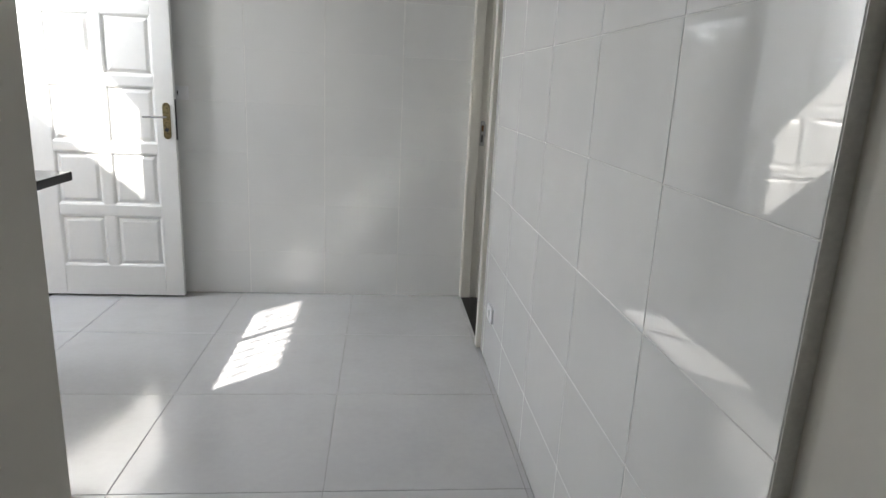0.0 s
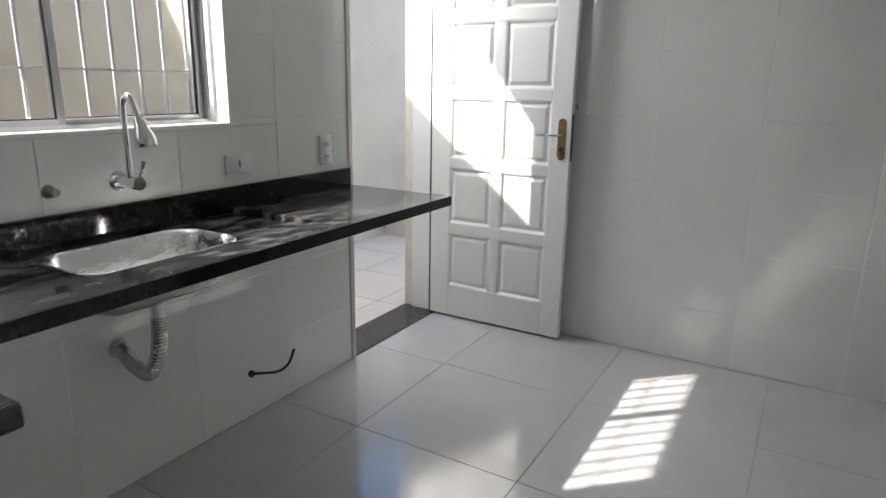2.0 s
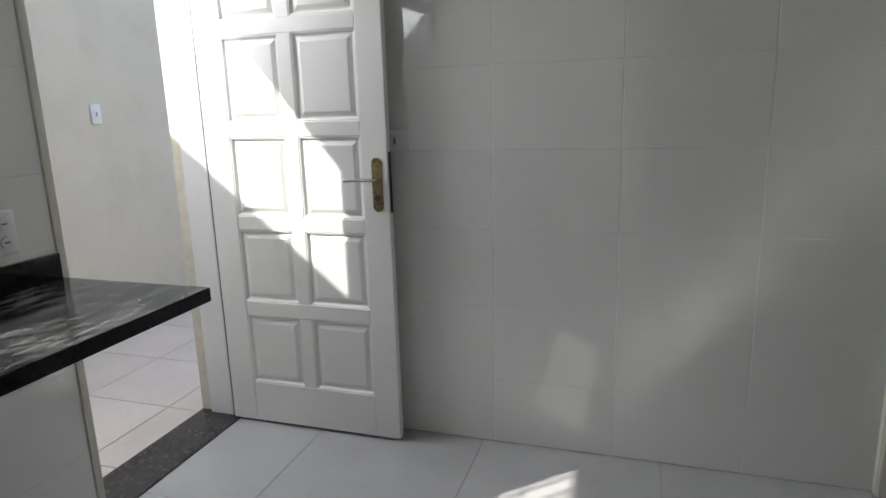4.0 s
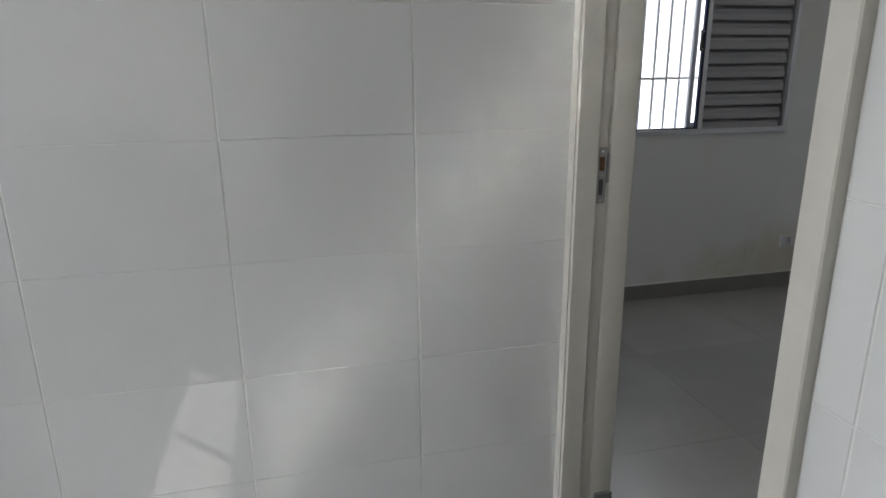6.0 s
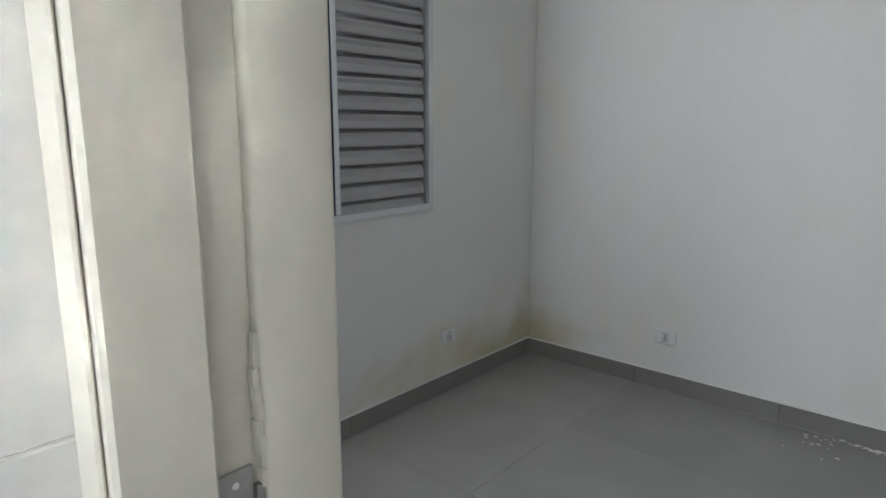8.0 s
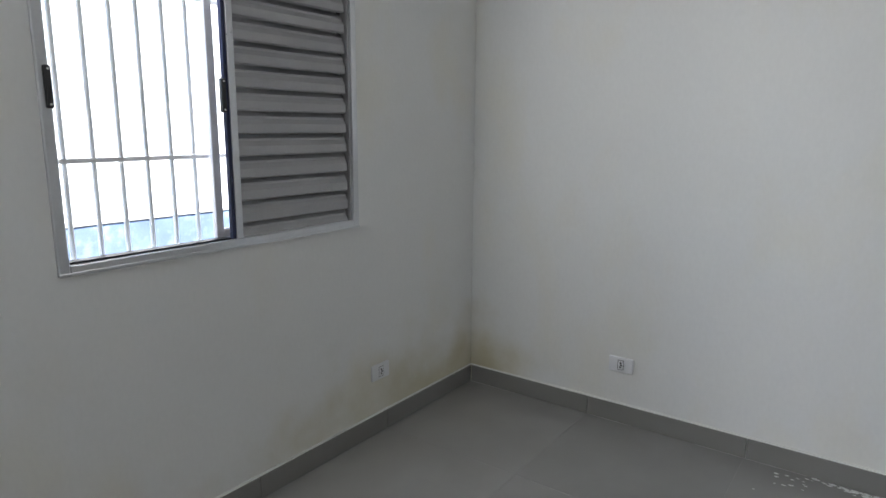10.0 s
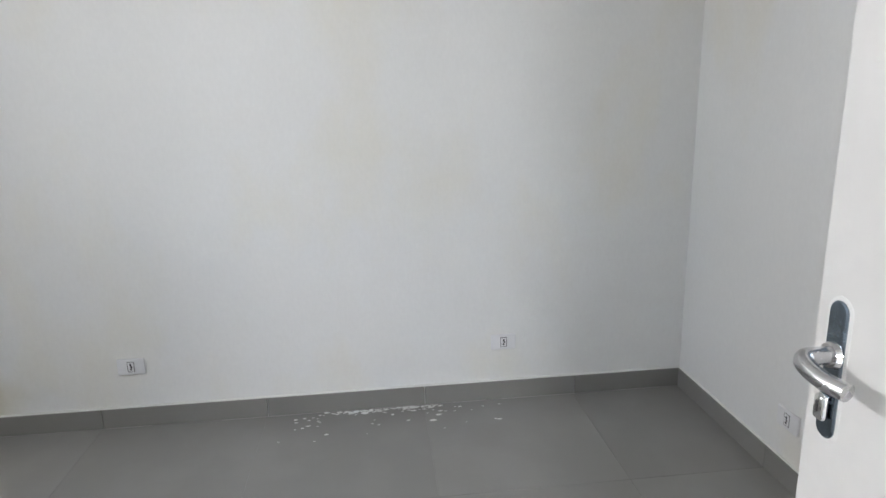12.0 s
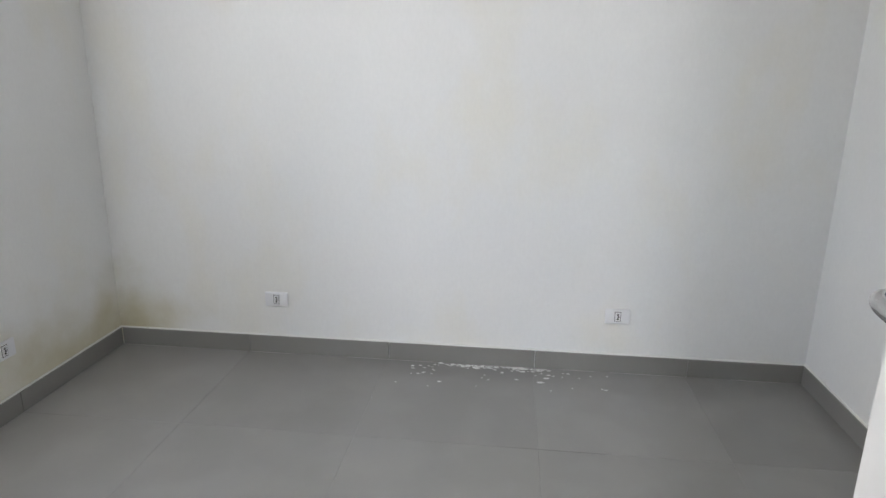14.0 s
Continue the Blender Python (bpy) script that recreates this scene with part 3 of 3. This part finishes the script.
def rounded_plate(x, z, wide, high, y_face, deep):
    """An upright plate with round ends, lying on the plane y_face and standing out by deep (signed)."""
    bm = bmesh.new()
    r = wide / 2
    rings = []
    for shrink, y in ((0, y_face), (0, y_face + deep * 0.6), (0.0018, y_face + deep)):
        ring = []
        for top in (1, -1):
            for k in range(13):
                a = math.pi * k / 12 + (0 if top == 1 else math.pi)
                ring.append(bm.verts.new((x + (r - shrink) * math.cos(a), y, z + top * (high / 2 - r) + (r - shrink) * math.sin(a))))
        rings.append(ring)
    for r0, r1 in zip(rings, rings[1:]):
        for k in range(26):
            bm.faces.new((r0[k], r0[(k + 1) % 26], r1[(k + 1) % 26], r1[k]))
    bm.faces.new(rings[0])
    bm.faces.new(rings[-1])
    return bm


# ---- kitchen door, open against the wall ----
DX, DY = -2.522, 3.889     # hinge side, face
door = thing("panelled_door", "open white painted wooden door with ten raised panels", "door", (DX, DY, 0.012))
bm = bmesh.new()
LEAF = 0.035
cols = ((0.12, 0.374), (0.43, 0.694))
rows_z = ((0.195, 0.5), (0.565, 0.871), (0.928, 1.246), (1.304, 1.63), (1.688, 1.99))
box(bm, DX, DX + cols[0][0], DY, DY + LEAF, 0.012, 2.11, bevel=0.003)
box(bm, DX + cols[1][1], DX + 0.8, DY, DY + LEAF, 0.012, 2.11, bevel=0.003)
for z0, z1 in zip((0.012, *(r[1] for r in rows_z)), (*(r[0] for r in rows_z), 2.11)):
    box(bm, DX + cols[0][0], DX + cols[1][1], DY + 0.0004, DY + LEAF - 0.0004, z0, z1, bevel=0.003)
for z0, z1 in rows_z:
    box(bm, DX + cols[0][1], DX + cols[1][0], DY + 0.0008, DY + LEAF - 0.0008, z0 - 0.002, z1 + 0.002, bevel=0.003)
part("frame", bm, WHITE_PAINT, door)


def raised_panel(x0, x1, z0, z1):
    bm = bmesh.new()
    for side in (0, 1):
        f = (lambda d: DY + d) if side == 0 else (lambda d: DY + LEAF - d)
        rings = []
        for inset, d in ((0, 0.003), (0.004, 0.003), (0.012, 0.0125), (0.018, 0.0125), (0.034, 0.0045), (0.037, 0.004)):
            rings.append([bm.verts.new((x, f(d), z)) for x, z in ((x0 + inset, z0 + inset), (x1 - inset, z0 + inset), (x1 - inset, z1 - inset), (x0 + inset, z1 - inset))])
        for r0, r1 in zip(rings, rings[1:]):
            for k in range(4):
                bm.faces.new((r0[k], r0[(k + 1) % 4], r1[(k + 1) % 4], r1[k]))
        bm.faces.new(rings[-1])
    return bm


for z0, z1 in rows_z:
    for x0, x1 in cols:
        part("panel", raised_panel(DX + x0, DX + x1, z0, z1), WHITE_PAINT, door, smooth=None)
px = DX + 0.8 - 0.045
plate = part("lock_plate", rounded_plate(px, 1.062, 0.042, 0.205, DY, -0.005), BRASS, door, "tarnished brass lock plate")
part("lever", tube(curve_points([(px, DY, 1.085), (px, DY - 0.03, 1.085), (px - 0.01, DY - 0.048, 1.085), (px - 0.05, DY - 0.052, 1.084), (px - 0.115, DY - 0.05, 1.082)], 5), 0.0075), CHROME, plate, "bright metal lever", smooth=60)
part("keyhole", rodded((px, DY - 0.003, 1.012), (px, DY - 0.009, 1.012), 0.011), HOLE, plate)
part("lock_case", boxed(DX + 0.8, DX + 0.803, DY + 0.008, DY + 0.027, 0.955, 1.185), DARK, door, "dark steel lock edge plate")
for z in (0.25, 1.06, 1.86):
    part("hinge", rodded((DX - 0.001, DY + 0.0385, z), (DX - 0.001, DY + 0.0385, z + 0.08), 0.0035), STEEL, door)

door_frame = thing("door_frame", "white painted frame of the outer kitchen door", "door frame", (WEST, 3.5, 0.004), kind="structure")
part("jamb", boxed(WEST - 0.165, DX - 0.022, DOOR_K[1] - 0.035, DOOR_K[1] + 0.004, 0.004, 2.1, bevel=0.003), WHITE_PAINT, door_frame)
part("jamb", boxed(WEST - 0.2, WEST + 0.006, DOOR_K[0] - 0.008, DOOR_K[0] + 0.022, 0.004, 2.1, bevel=0.003), FRAME_PAINT, door_frame)
# Dark strip in place of the shade between jamb and door leaf.
part("seal", boxed(DX - 0.022, DX - 0.0035, DOOR_K[1] - 0.031, DOOR_K[1] - 0.019, 0.004, 2.1), DARK, door_frame, "dark strip standing in for the shadow gap beside the door")
part("head", boxed(WEST - 0.095, WEST + 0.004, DOOR_K[0] - 0.008, DOOR_K[1] + 0.004, 2.1, 2.135, bevel=0.003), WHITE_PAINT, door_frame)


# ---- kitchen window ----
y0, y1, z0, z1 = WIN_K
bm = bmesh.new()
box(bm, WEST - 0.1, WEST + 0.003, y0, y0 + 0.012, z0 + 0.012, z1)
box(bm, WEST - 0.1, WEST + 0.003, y1 - 0.012, y1, z0 + 0.012, z1)
box(bm, WEST - 0.1, WEST + 0.003, y0, y1, z0, z0 + 0.012)
box(bm, WEST - 0.1, WEST + 0.003, y0, y1, z1 - 0.012, z1)
window_k = tagged(part("window_1", bm, WHITE_PAINT, smooth=None), "aluminium sliding kitchen window with white bars outside", "window", kind="structure")


def ring_frame(axis, at, deep, a0, a1, b0, b1, w):
    """Four bars round a rectangle; axis: the wall's normal."""
    bm = bmesh.new()
    for p0, p1, q0, q1 in ((a0, a0 + w, b0, b1), (a1 - w, a1, b0, b1), (a0 + w, a1 - w, b0, b0 + w), (a0 + w, a1 - w, b1 - w, b1)):
        if axis == "x":
            box(bm, at, at + deep, p0, p1, q0, q1, bevel=0.0025)
        else:
            box(bm, p0, p1, at, at + deep, q0, q1, bevel=0.0025)
    return bm


part("window_frame", ring_frame("x", WEST - 0.145, 0.05, y0 + 0.002, y1 - 0.002, z0 + 0.002, z1 - 0.002, 0.016), ALU, window_k)
part("track", boxed(WEST - 0.098, WEST - 0.092, y0 + 0.02, y1 - 0.02, z0 + 0.0125, z0 + 0.024), ALU, window_k)
for at, a0, a1 in ((WEST - 0.119, y0 + 0.017, 1.933), (WEST - 0.142, 1.911, y1 - 0.017)):
    sash = part("sash", ring_frame("x", at, 0.022, a0, a1, z0 + 0.018, z1 - 0.018, 0.022), ALU, window_k)
    pane = part("pane", boxed(at + 0.009, at + 0.013, a0 + 0.018, a1 - 0.018, z0 + 0.036, z1 - 0.036), GLASS, sash, smooth=None)
    pane.visible_shadow = False
    part("gasket", ring_frame("x", at + 0.006, 0.01, a0 + 0.0215, a1 - 0.0215, z0 + 0.0395, z1 - 0.0395, 0.004), DARK, sash)
grille = thing("window_grille", "white painted steel bars outside the kitchen window", "window grille", (OUT_W, 1.85, z0))
for k in range(13):
    y = 2.438 - k * 0.0945
    part("bar", rodded((OUT_W + 0.02, y, z0 - 0.02), (OUT_W + 0.02, y, z1 + 0.02), 0.0065, sides=10), BAR_PAINT, grille)
for z in (1.345, 1.85):
    part("crossbar", boxed(OUT_W + 0.022, OUT_W + 0.026, y0 - 0.01, y1 + 0.01, z - 0.0035, z + 0.0035), BAR_PAINT, grille)

# ---- bedroom doorway and door ----
bed_frame = thing("bedroom_door_frame", "ivory enamelled frame of the bedroom doorway", "door frame", (0.06, 3.6, 0), kind="structure")
bm = boxed(-0.011, 0.052, 3.957, 3.9995, 0.003, 2.11, bevel=0.003)
box(bm, 0.0525, 0.09, 3.973, 3.9985, 0.003, 2.11, bevel=0.001)
box(bm, 0.09, BED_W + 0.01, 3.965, 3.9995, BZ, 2.11, bevel=0.005, segments=3)
strike_jamb = part("jamb", bm, FRAME_PAINT, bed_frame)
bm = boxed(-0.022, 0.066, 3.146, 3.2, 0.003, 2.11, bevel=0.003)
box(bm, 0.066, BED_W + 0.018, 3.146, 3.186, 0.003, 2.11, bevel=0.003)
part("jamb", bm, FRAME_PAINT, bed_frame)
part("head", boxed(-0.022, BED_W + 0.018, 3.146, 3.9995, 2.11, 2.15, bevel=0.003), FRAME_PAINT, bed_frame)
part("moulding", boxed(-0.0155, -0.0115, 3.966, 3.999, 0.003, 2.11, bevel=0.002), FRAME_PAINT, bed_frame)
# Solid dark strip that draws the shade in the rebate's groove.
part("seam", boxed(0.051, 0.0535, 3.9705, 3.9728, 0.003, 2.11), DARK, bed_frame, "dark strip standing in for the shadow gap along the stop")
strike = part("strike_plate", boxed(0.0555, 0.0835, 3.9705, 3.9732, 0.985, 1.135, bevel=0.0008), DULL_STEEL, strike_jamb, "dull steel strike plate")
part("lip", boxed(0.0835, 0.0895, 3.9655, 3.9725, 1.04, 1.12, bevel=0.001), DULL_STEEL, strike)
part("latch_slot", boxed(0.062, 0.076, 3.969, 3.9707, 1.073, 1.11), RUST, strike, "slot showing bare brown wood")
part("bolt_slot", boxed(0.063, 0.074, 3.969, 3.9707, 1.008, 1.05), HOLE, strike, "dark open bolt slot")
for z in (0.994, 1.061, 1.125):
    part("screw", rodded((0.069, 3.9707, z), (0.069, 3.9695, z), 0.0028, sides=10), STEEL, strike)
rnd = random.Random(11)
bm = bmesh.new()
for k in range(16):
    z = 1.03 + k * 0.0125
    x = 0.0885 + rnd.uniform(-0.002, 0.002)
    box(bm, x - 0.002, x + 0.0025, 3.966 + rnd.uniform(-0.001, 0.001), 3.9725, z, z + 0.0123)
part("paint_ridge", bm, FRAME_PAINT, bed_frame, "ragged ridge of old paint beside the plate")

bed_door = thing("flush_door", "open plain white flush door with a chrome lever", "door", (0.17, 3.17, -0.006))
part("leaf", boxed(0.17, 0.958, 3.135, 3.17, -0.006, 2.1, bevel=0.002), mat("off-white satin door paint", (0.74, 0.73, 0.715), 0.42, vary=0.03, scale=2, grain=50, bump=0.06), bed_door)
hx, hz = 0.92, 1.088
plate = part("lock_plate", rounded_plate(hx, hz, 0.029, 0.172, 3.17, 0.004), SMOKED, bed_door, "dulled blue-grey chrome lock plate")
part("surround", rounded_plate(hx, hz, 0.039, 0.182, 3.1698, 0.0012), WHITE_PAINT, bed_door)
bm = tube(curve_points([(hx, 3.174, hz + 0.02), (hx, 3.2, hz + 0.02), (hx - 0.002, 3.21, hz + 0.0195), (hx - 0.013, 3.216, hz + 0.016), (hx - 0.04, 3.214, hz + 0.01), (hx - 0.068, 3.207, hz + 0.008)], 5), 0.0108)
part("lever", bm, SATIN, plate, "worn satin chrome lever", smooth=60)
part("rosette", rodded((hx, 3.174, hz + 0.02), (hx, 3.18, hz + 0.02), 0.017, 0.0145, 24), CHROME, plate)
part("cylinder", boxed(hx - 0.009, hx + 0.009, 3.174, 3.186, hz - 0.062, hz - 0.028, bevel=0.006, segments=3), STEEL, plate)
part("key_slot", boxed(hx - 0.0015, hx + 0.0015, 3.1855, 3.187, hz - 0.05, hz - 0.036), HOLE, plate)
for z in (0.25, 1.05, 1.85):
    part("hinge", rodded((0.164, 3.174, z), (0.164, 3.174, z + 0.08), 0.006), STEEL, bed_door)

# ---- bedroom window ----
x0, x1, z0, z1 = WIN_B
mid = 1.55
window_b = tagged(part("window_2", ring_frame("y", BED_N - 0.012, 0.07, x0, x1, z0, z1, 0.03), ALU, smooth=None), "grey aluminium bedroom window with one louvred shutter panel", "window", kind="structure")
part("sill", boxed(x0, x1, BED_N - 0.0145, BED_N - 0.012, z0, z0 + 0.01, bevel=0.001), ALU, window_b)
part("meeting_stile", boxed(mid - 0.012, mid + 0.014, BED_N - 0.006, BED_N + 0.03, z0 + 0.03, z1 - 0.03, bevel=0.002), ALU, window_b)
part("dark_seal", boxed(mid - 0.026, mid - 0.012, BED_N + 0.0, BED_N + 0.016, z0 + 0.03, z1 - 0.03), NAVY, window_b)
part("seal", boxed(x0 + 0.03, mid - 0.03, BED_N + 0.004, BED_N + 0.04, z0 + 0.03, z0 + 0.036), DARK, window_b)
sash = part("sash", ring_frame("y", BED_N + 0.04, 0.02, mid - 0.06, x1 - 0.03, z0 + 0.032, z1 - 0.032, 0.03), ALU_BLOOM, window_b)
for x in (x0 + 0.022, mid - 0.044):
    latch = part("latch", boxed(x - 0.009, x + 0.009, BED_N - 0.022, BED_N - 0.006, 1.415, 1.525, bevel=0.004, segments=2), DARK, window_b)
    for z in (1.425, 1.515):
        part("screw", rodded((x, BED_N - 0.022, z), (x, BED_N - 0.0235, z), 0.0035, sides=8), STEEL, latch)
shutter = part("shutter", boxed(mid + 0.014, x1 - 0.03, BED_N + 0.044, BED_N + 0.048, z0 + 0.03, z1 - 0.03), ALU_GREY, window_b)
part("shutter_stile", boxed(x1 - 0.039, x1 - 0.0305, BED_N - 0.004, BED_N + 0.04, z0 + 0.03, z1 - 0.03, bevel=0.002), ALU_GREY, window_b)
part("shutter_gap", boxed(x1 - 0.056, x1 - 0.039, BED_N + 0.036, BED_N + 0.0435, z0 + 0.03, z1 - 0.03), DARK, window_b, "dark gap at the ends of the louvres")
sx0, sx1 = mid + 0.016, x1 - 0.05


def slat():
    """A louvre of S-shaped section, with cut-back ends."""
    bm = bmesh.new()
    prof = ((0.03, 0.0785), (0.011, 0.06), (0.0115, 0.052), (-0.002, 0.034), (-0.003, 0.006), (0.004, 0.0))
    ends = []
    for x, cut in ((sx0, 0.0), (sx1, 0.35)):
        front = [bm.verts.new((x + cut * y * 0.6, y, z)) for y, z in prof]
        back = [bm.verts.new((x + cut * y * 0.6, y + 0.0025, z + 0.0008)) for y, z in prof]
        ends.append(front + back[::-1])
    n = len(ends[0])
    for k in range(n):
        bm.faces.new((ends[0][k], ends[0][(k + 1) % n], ends[1][(k + 1) % n], ends[1][k]))
    bm.faces.new(ends[0][::-1])
    bm.faces.new(ends[1])
    return bm


slat_mesh = mesh_of("slat", slat(), ALU_GREY)
for k in range(14):
    ob = new("slat", slat_mesh)
    ob.parent = shutter
    ob.location = (0, BED_N + 0.006, z0 + 0.002 + k * 0.0765)
grille_b = thing("window_grille", "white painted steel bars outside the bedroom window", "window grille", (1.5, BED_N + 0.12, z0))
for k in range(13):
    x = 1.058 + k * 0.083
    part("bar", rodded((x, BED_N + 0.12, z0 - 0.02), (x, BED_N + 0.12, z1 + 0.02), 0.0075, sides=10), BAR_PAINT, grille_b)
for z in (1.27, 1.78):
    part("crossbar", boxed(x0 - 0.01, x1 + 0.01, BED_N + 0.11, BED_N + 0.116, z - 0.007, z + 0.007), BAR_PAINT, grille_b)

# ---- skirting of the bedroom ----
skirt = thing("baseboard", "grey porcelain skirting tiles round the bedroom", "baseboard", (1.5, 4, 0), kind="structure")
for ya, yb in zip(*(lambda s: (s, s[1:]))(steps(4.234, 0.724, BED_S, BED_N - 0.011))):
    tile_piece("skirting_tile", SKIRT, (0.011, yb - ya - 0.0025, 0.077 - BZ), (BED_E - 0.0055, (ya + yb) / 2, 0.0385 + BZ / 2), None, 0.0015).parent = skirt
for y, side in ((BED_N, -1), (BED_S, 1)):
    for xa, xb in zip(*(lambda s: (s, s[1:]))(steps(2.3, 0.724, BED_W + 0.01, BED_E - 0.012))):
        tile_piece("skirting_tile", SKIRT, (xb - xa - 0.0025, 0.011, 0.077 - BZ), ((xa + xb) / 2, y + side * 0.0055, 0.0385 + BZ / 2), skirt, 0.0015)
for ya, yb in ((BED_S + 0.012, 2.7), (2.7, 3.14), (4.005, 4.75), (4.75, BED_N - 0.012)):
    tile_piece("skirting_tile", SKIRT, (0.011, yb - ya - 0.0025, 0.077 - BZ), (BED_W + 0.0135, (ya + yb) / 2, 0.0385 + BZ / 2), skirt, 0.0015)
tile_piece("skirting_tile", SKIRT, (0.058, 0.011, 0.077 - BZ), (0.131, 3.9585, 0.0385 + BZ / 2), skirt, 0.0015)
for o in skirt.children:
    o.matrix_parent_inverse = skirt.matrix_world.inverted()
bm = boxed(BED_E - 0.007, BED_E, BED_S, BED_N, 0.077, 0.0835)
box(bm, BED_W + 0.01, BED_E - 0.007, BED_N - 0.007, BED_N, 0.077, 0.0835)
box(bm, BED_W + 0.01, BED_E - 0.007, BED_S, BED_S + 0.007, 0.077, 0.0835)
part("joint", bm, mat("white filler joint", (0.8, 0.8, 0.77), 0.7, vary=0.05), skirt, "white filler line along the top", smooth=None)

bm = bmesh.new()
rnd = random.Random(3)
y = BED_S + 0.1
while y < BED_N - 0.3:
    run = rnd.uniform(0.15, 0.5)
    box(bm, BED_E - 0.0128, BED_E - 0.011, y, y + run, BZ, BZ + rnd.uniform(0.0006, 0.0014))
    y += run + rnd.uniform(0.05, 0.45)
part("floor_joint", bm, mat("pale grey grout", (0.45, 0.44, 0.42), 0.85, vary=0.15, scale=8), skirt, "pale broken grout line along the floor", smooth=None)

# ---- paint flakes on the bedroom floor ----
rnd = random.Random(5)
bm = bmesh.new()
for k in range(165):
    if k < 115:
        cx, cy = rnd.gauss(2.985, 0.012), rnd.choice((rnd.gauss(3.83, 0.07), rnd.gauss(3.56, 0.06)))
    else:
        cx, cy = 2.99 - abs(rnd.gauss(0, 0.11)), rnd.choice((rnd.gauss(3.55, 0.2), rnd.gauss(3.55, 0.2), rnd.gauss(4.05, 0.06)))
    cx = min(cx, 2.995)
    r = rnd.uniform(0.003, 0.0085) * rnd.choice((1, 1, 1, 1.6))
    a0 = rnd.uniform(0, 6.28)
    n = rnd.choice((4, 5, 6))
    tilt = rnd.uniform(-0.15, 0.15)
    loop = [(r * rnd.uniform(0.6, 1.2) * math.cos(a0 + 6.283 * i / n) * 0.6, r * rnd.uniform(0.6, 1.2) * math.sin(a0 + 6.283 * i / n) * 1.3) for i in range(n)]
    lo = [bm.verts.new((cx + x, cy + y, BZ + 0.0008 + abs(tilt) * r + tilt * x)) for x, y in loop]
    hi = [bm.verts.new(v.co + Vector((0, 0, 0.0012))) for v in lo]
    bm.faces.new(lo[::-1])
    bm.faces.new(hi)
    for i in range(n):
        bm.faces.new((lo[i], lo[(i + 1) % n], hi[(i + 1) % n], hi[i]))
tagged(part("paint_flakes", bm, FLAKE, smooth=None), "fallen white paint flakes on the grey floor", "debris", kind="stuff")

# ---- tiles ----
GAP = 0.0042


def wall_tiles(parent, axis, face, joints, rows, holes=(), outward=1):
    for a0, a1 in zip(joints, joints[1:]):
        for b0, b1 in zip(rows, rows[1:]):
            pieces = [(a0, a1, b0, b1)]
            for h in holes:
                pieces = [q for p in pieces for q in minus(p, h)]
            for p0, p1, q0, q1 in pieces:
                lift = random.uniform(-0.0004, 0.0004)
                c = ((p0 + p1) / 2, (q0 + q1) / 2)
                w, h = p1 - p0 - GAP, q1 - q0 - GAP * 0.28
                if axis == "x":
                    tile_piece("tile", WALL_TILE, (T, w, h), (face - outward * (T / 2) + lift, c[0], c[1]), parent, 0.0014)
                else:
                    tile_piece("tile", WALL_TILE, (w, T, h), (c[0], face - outward * (T / 2) + lift, c[1]), parent, 0.0014)


wall_tiles(wall_far, "y", FAR, steps(-0.426, 0.4605, WEST, 0.0), ROWS, outward=-1)
wall_tiles(wall_east, "x", EAST, steps(1.701, 0.456, 0.79, DOOR_B[0] - 0.003), [0.0, 0.244, 0.55, 0.855, 1.162, 1.468, 1.774, 2.08, 2.386, TOP], outward=-1)
wall_tiles(wall_west, "x", WEST, steps(2.684, 0.452, SOUTH, DOOR_K[0] - 0.006), ROWS, holes=[WIN_K])


def floor_tiles(parent, material, xs, ys, thick, z, gap, name="tile"):
    for xa, xb in zip(xs, xs[1:]):
        for ya, yb in zip(ys, ys[1:]):
            tile_piece(name, material, (xb - xa - gap, yb - ya - gap, thick), ((xa + xb) / 2, (ya + yb) / 2, z - thick / 2 + random.uniform(-0.0002, 0.0002)), parent, 0.001)


floor_tiles(floor_k, FLOOR_TILE, steps(-1.397, 0.688, WEST, 0.0), steps(2.631, 0.686, -1.6, FAR), 0.008, 0.0, 0.0024)
floor_tiles(floor_b, BED_TILE, steps(2.3, 0.72, BED_W + 0.008, BED_E), steps(4.24, 0.722, BED_S, BED_N), 0.008, BZ, 0.0008)
floor_tiles(patio, PATIO, steps(-3.45, 0.5, -4.0, OUT_W - 0.03), steps(3.955, 0.5, -1.5, 5.5), 0.012, -0.028, 0.006)
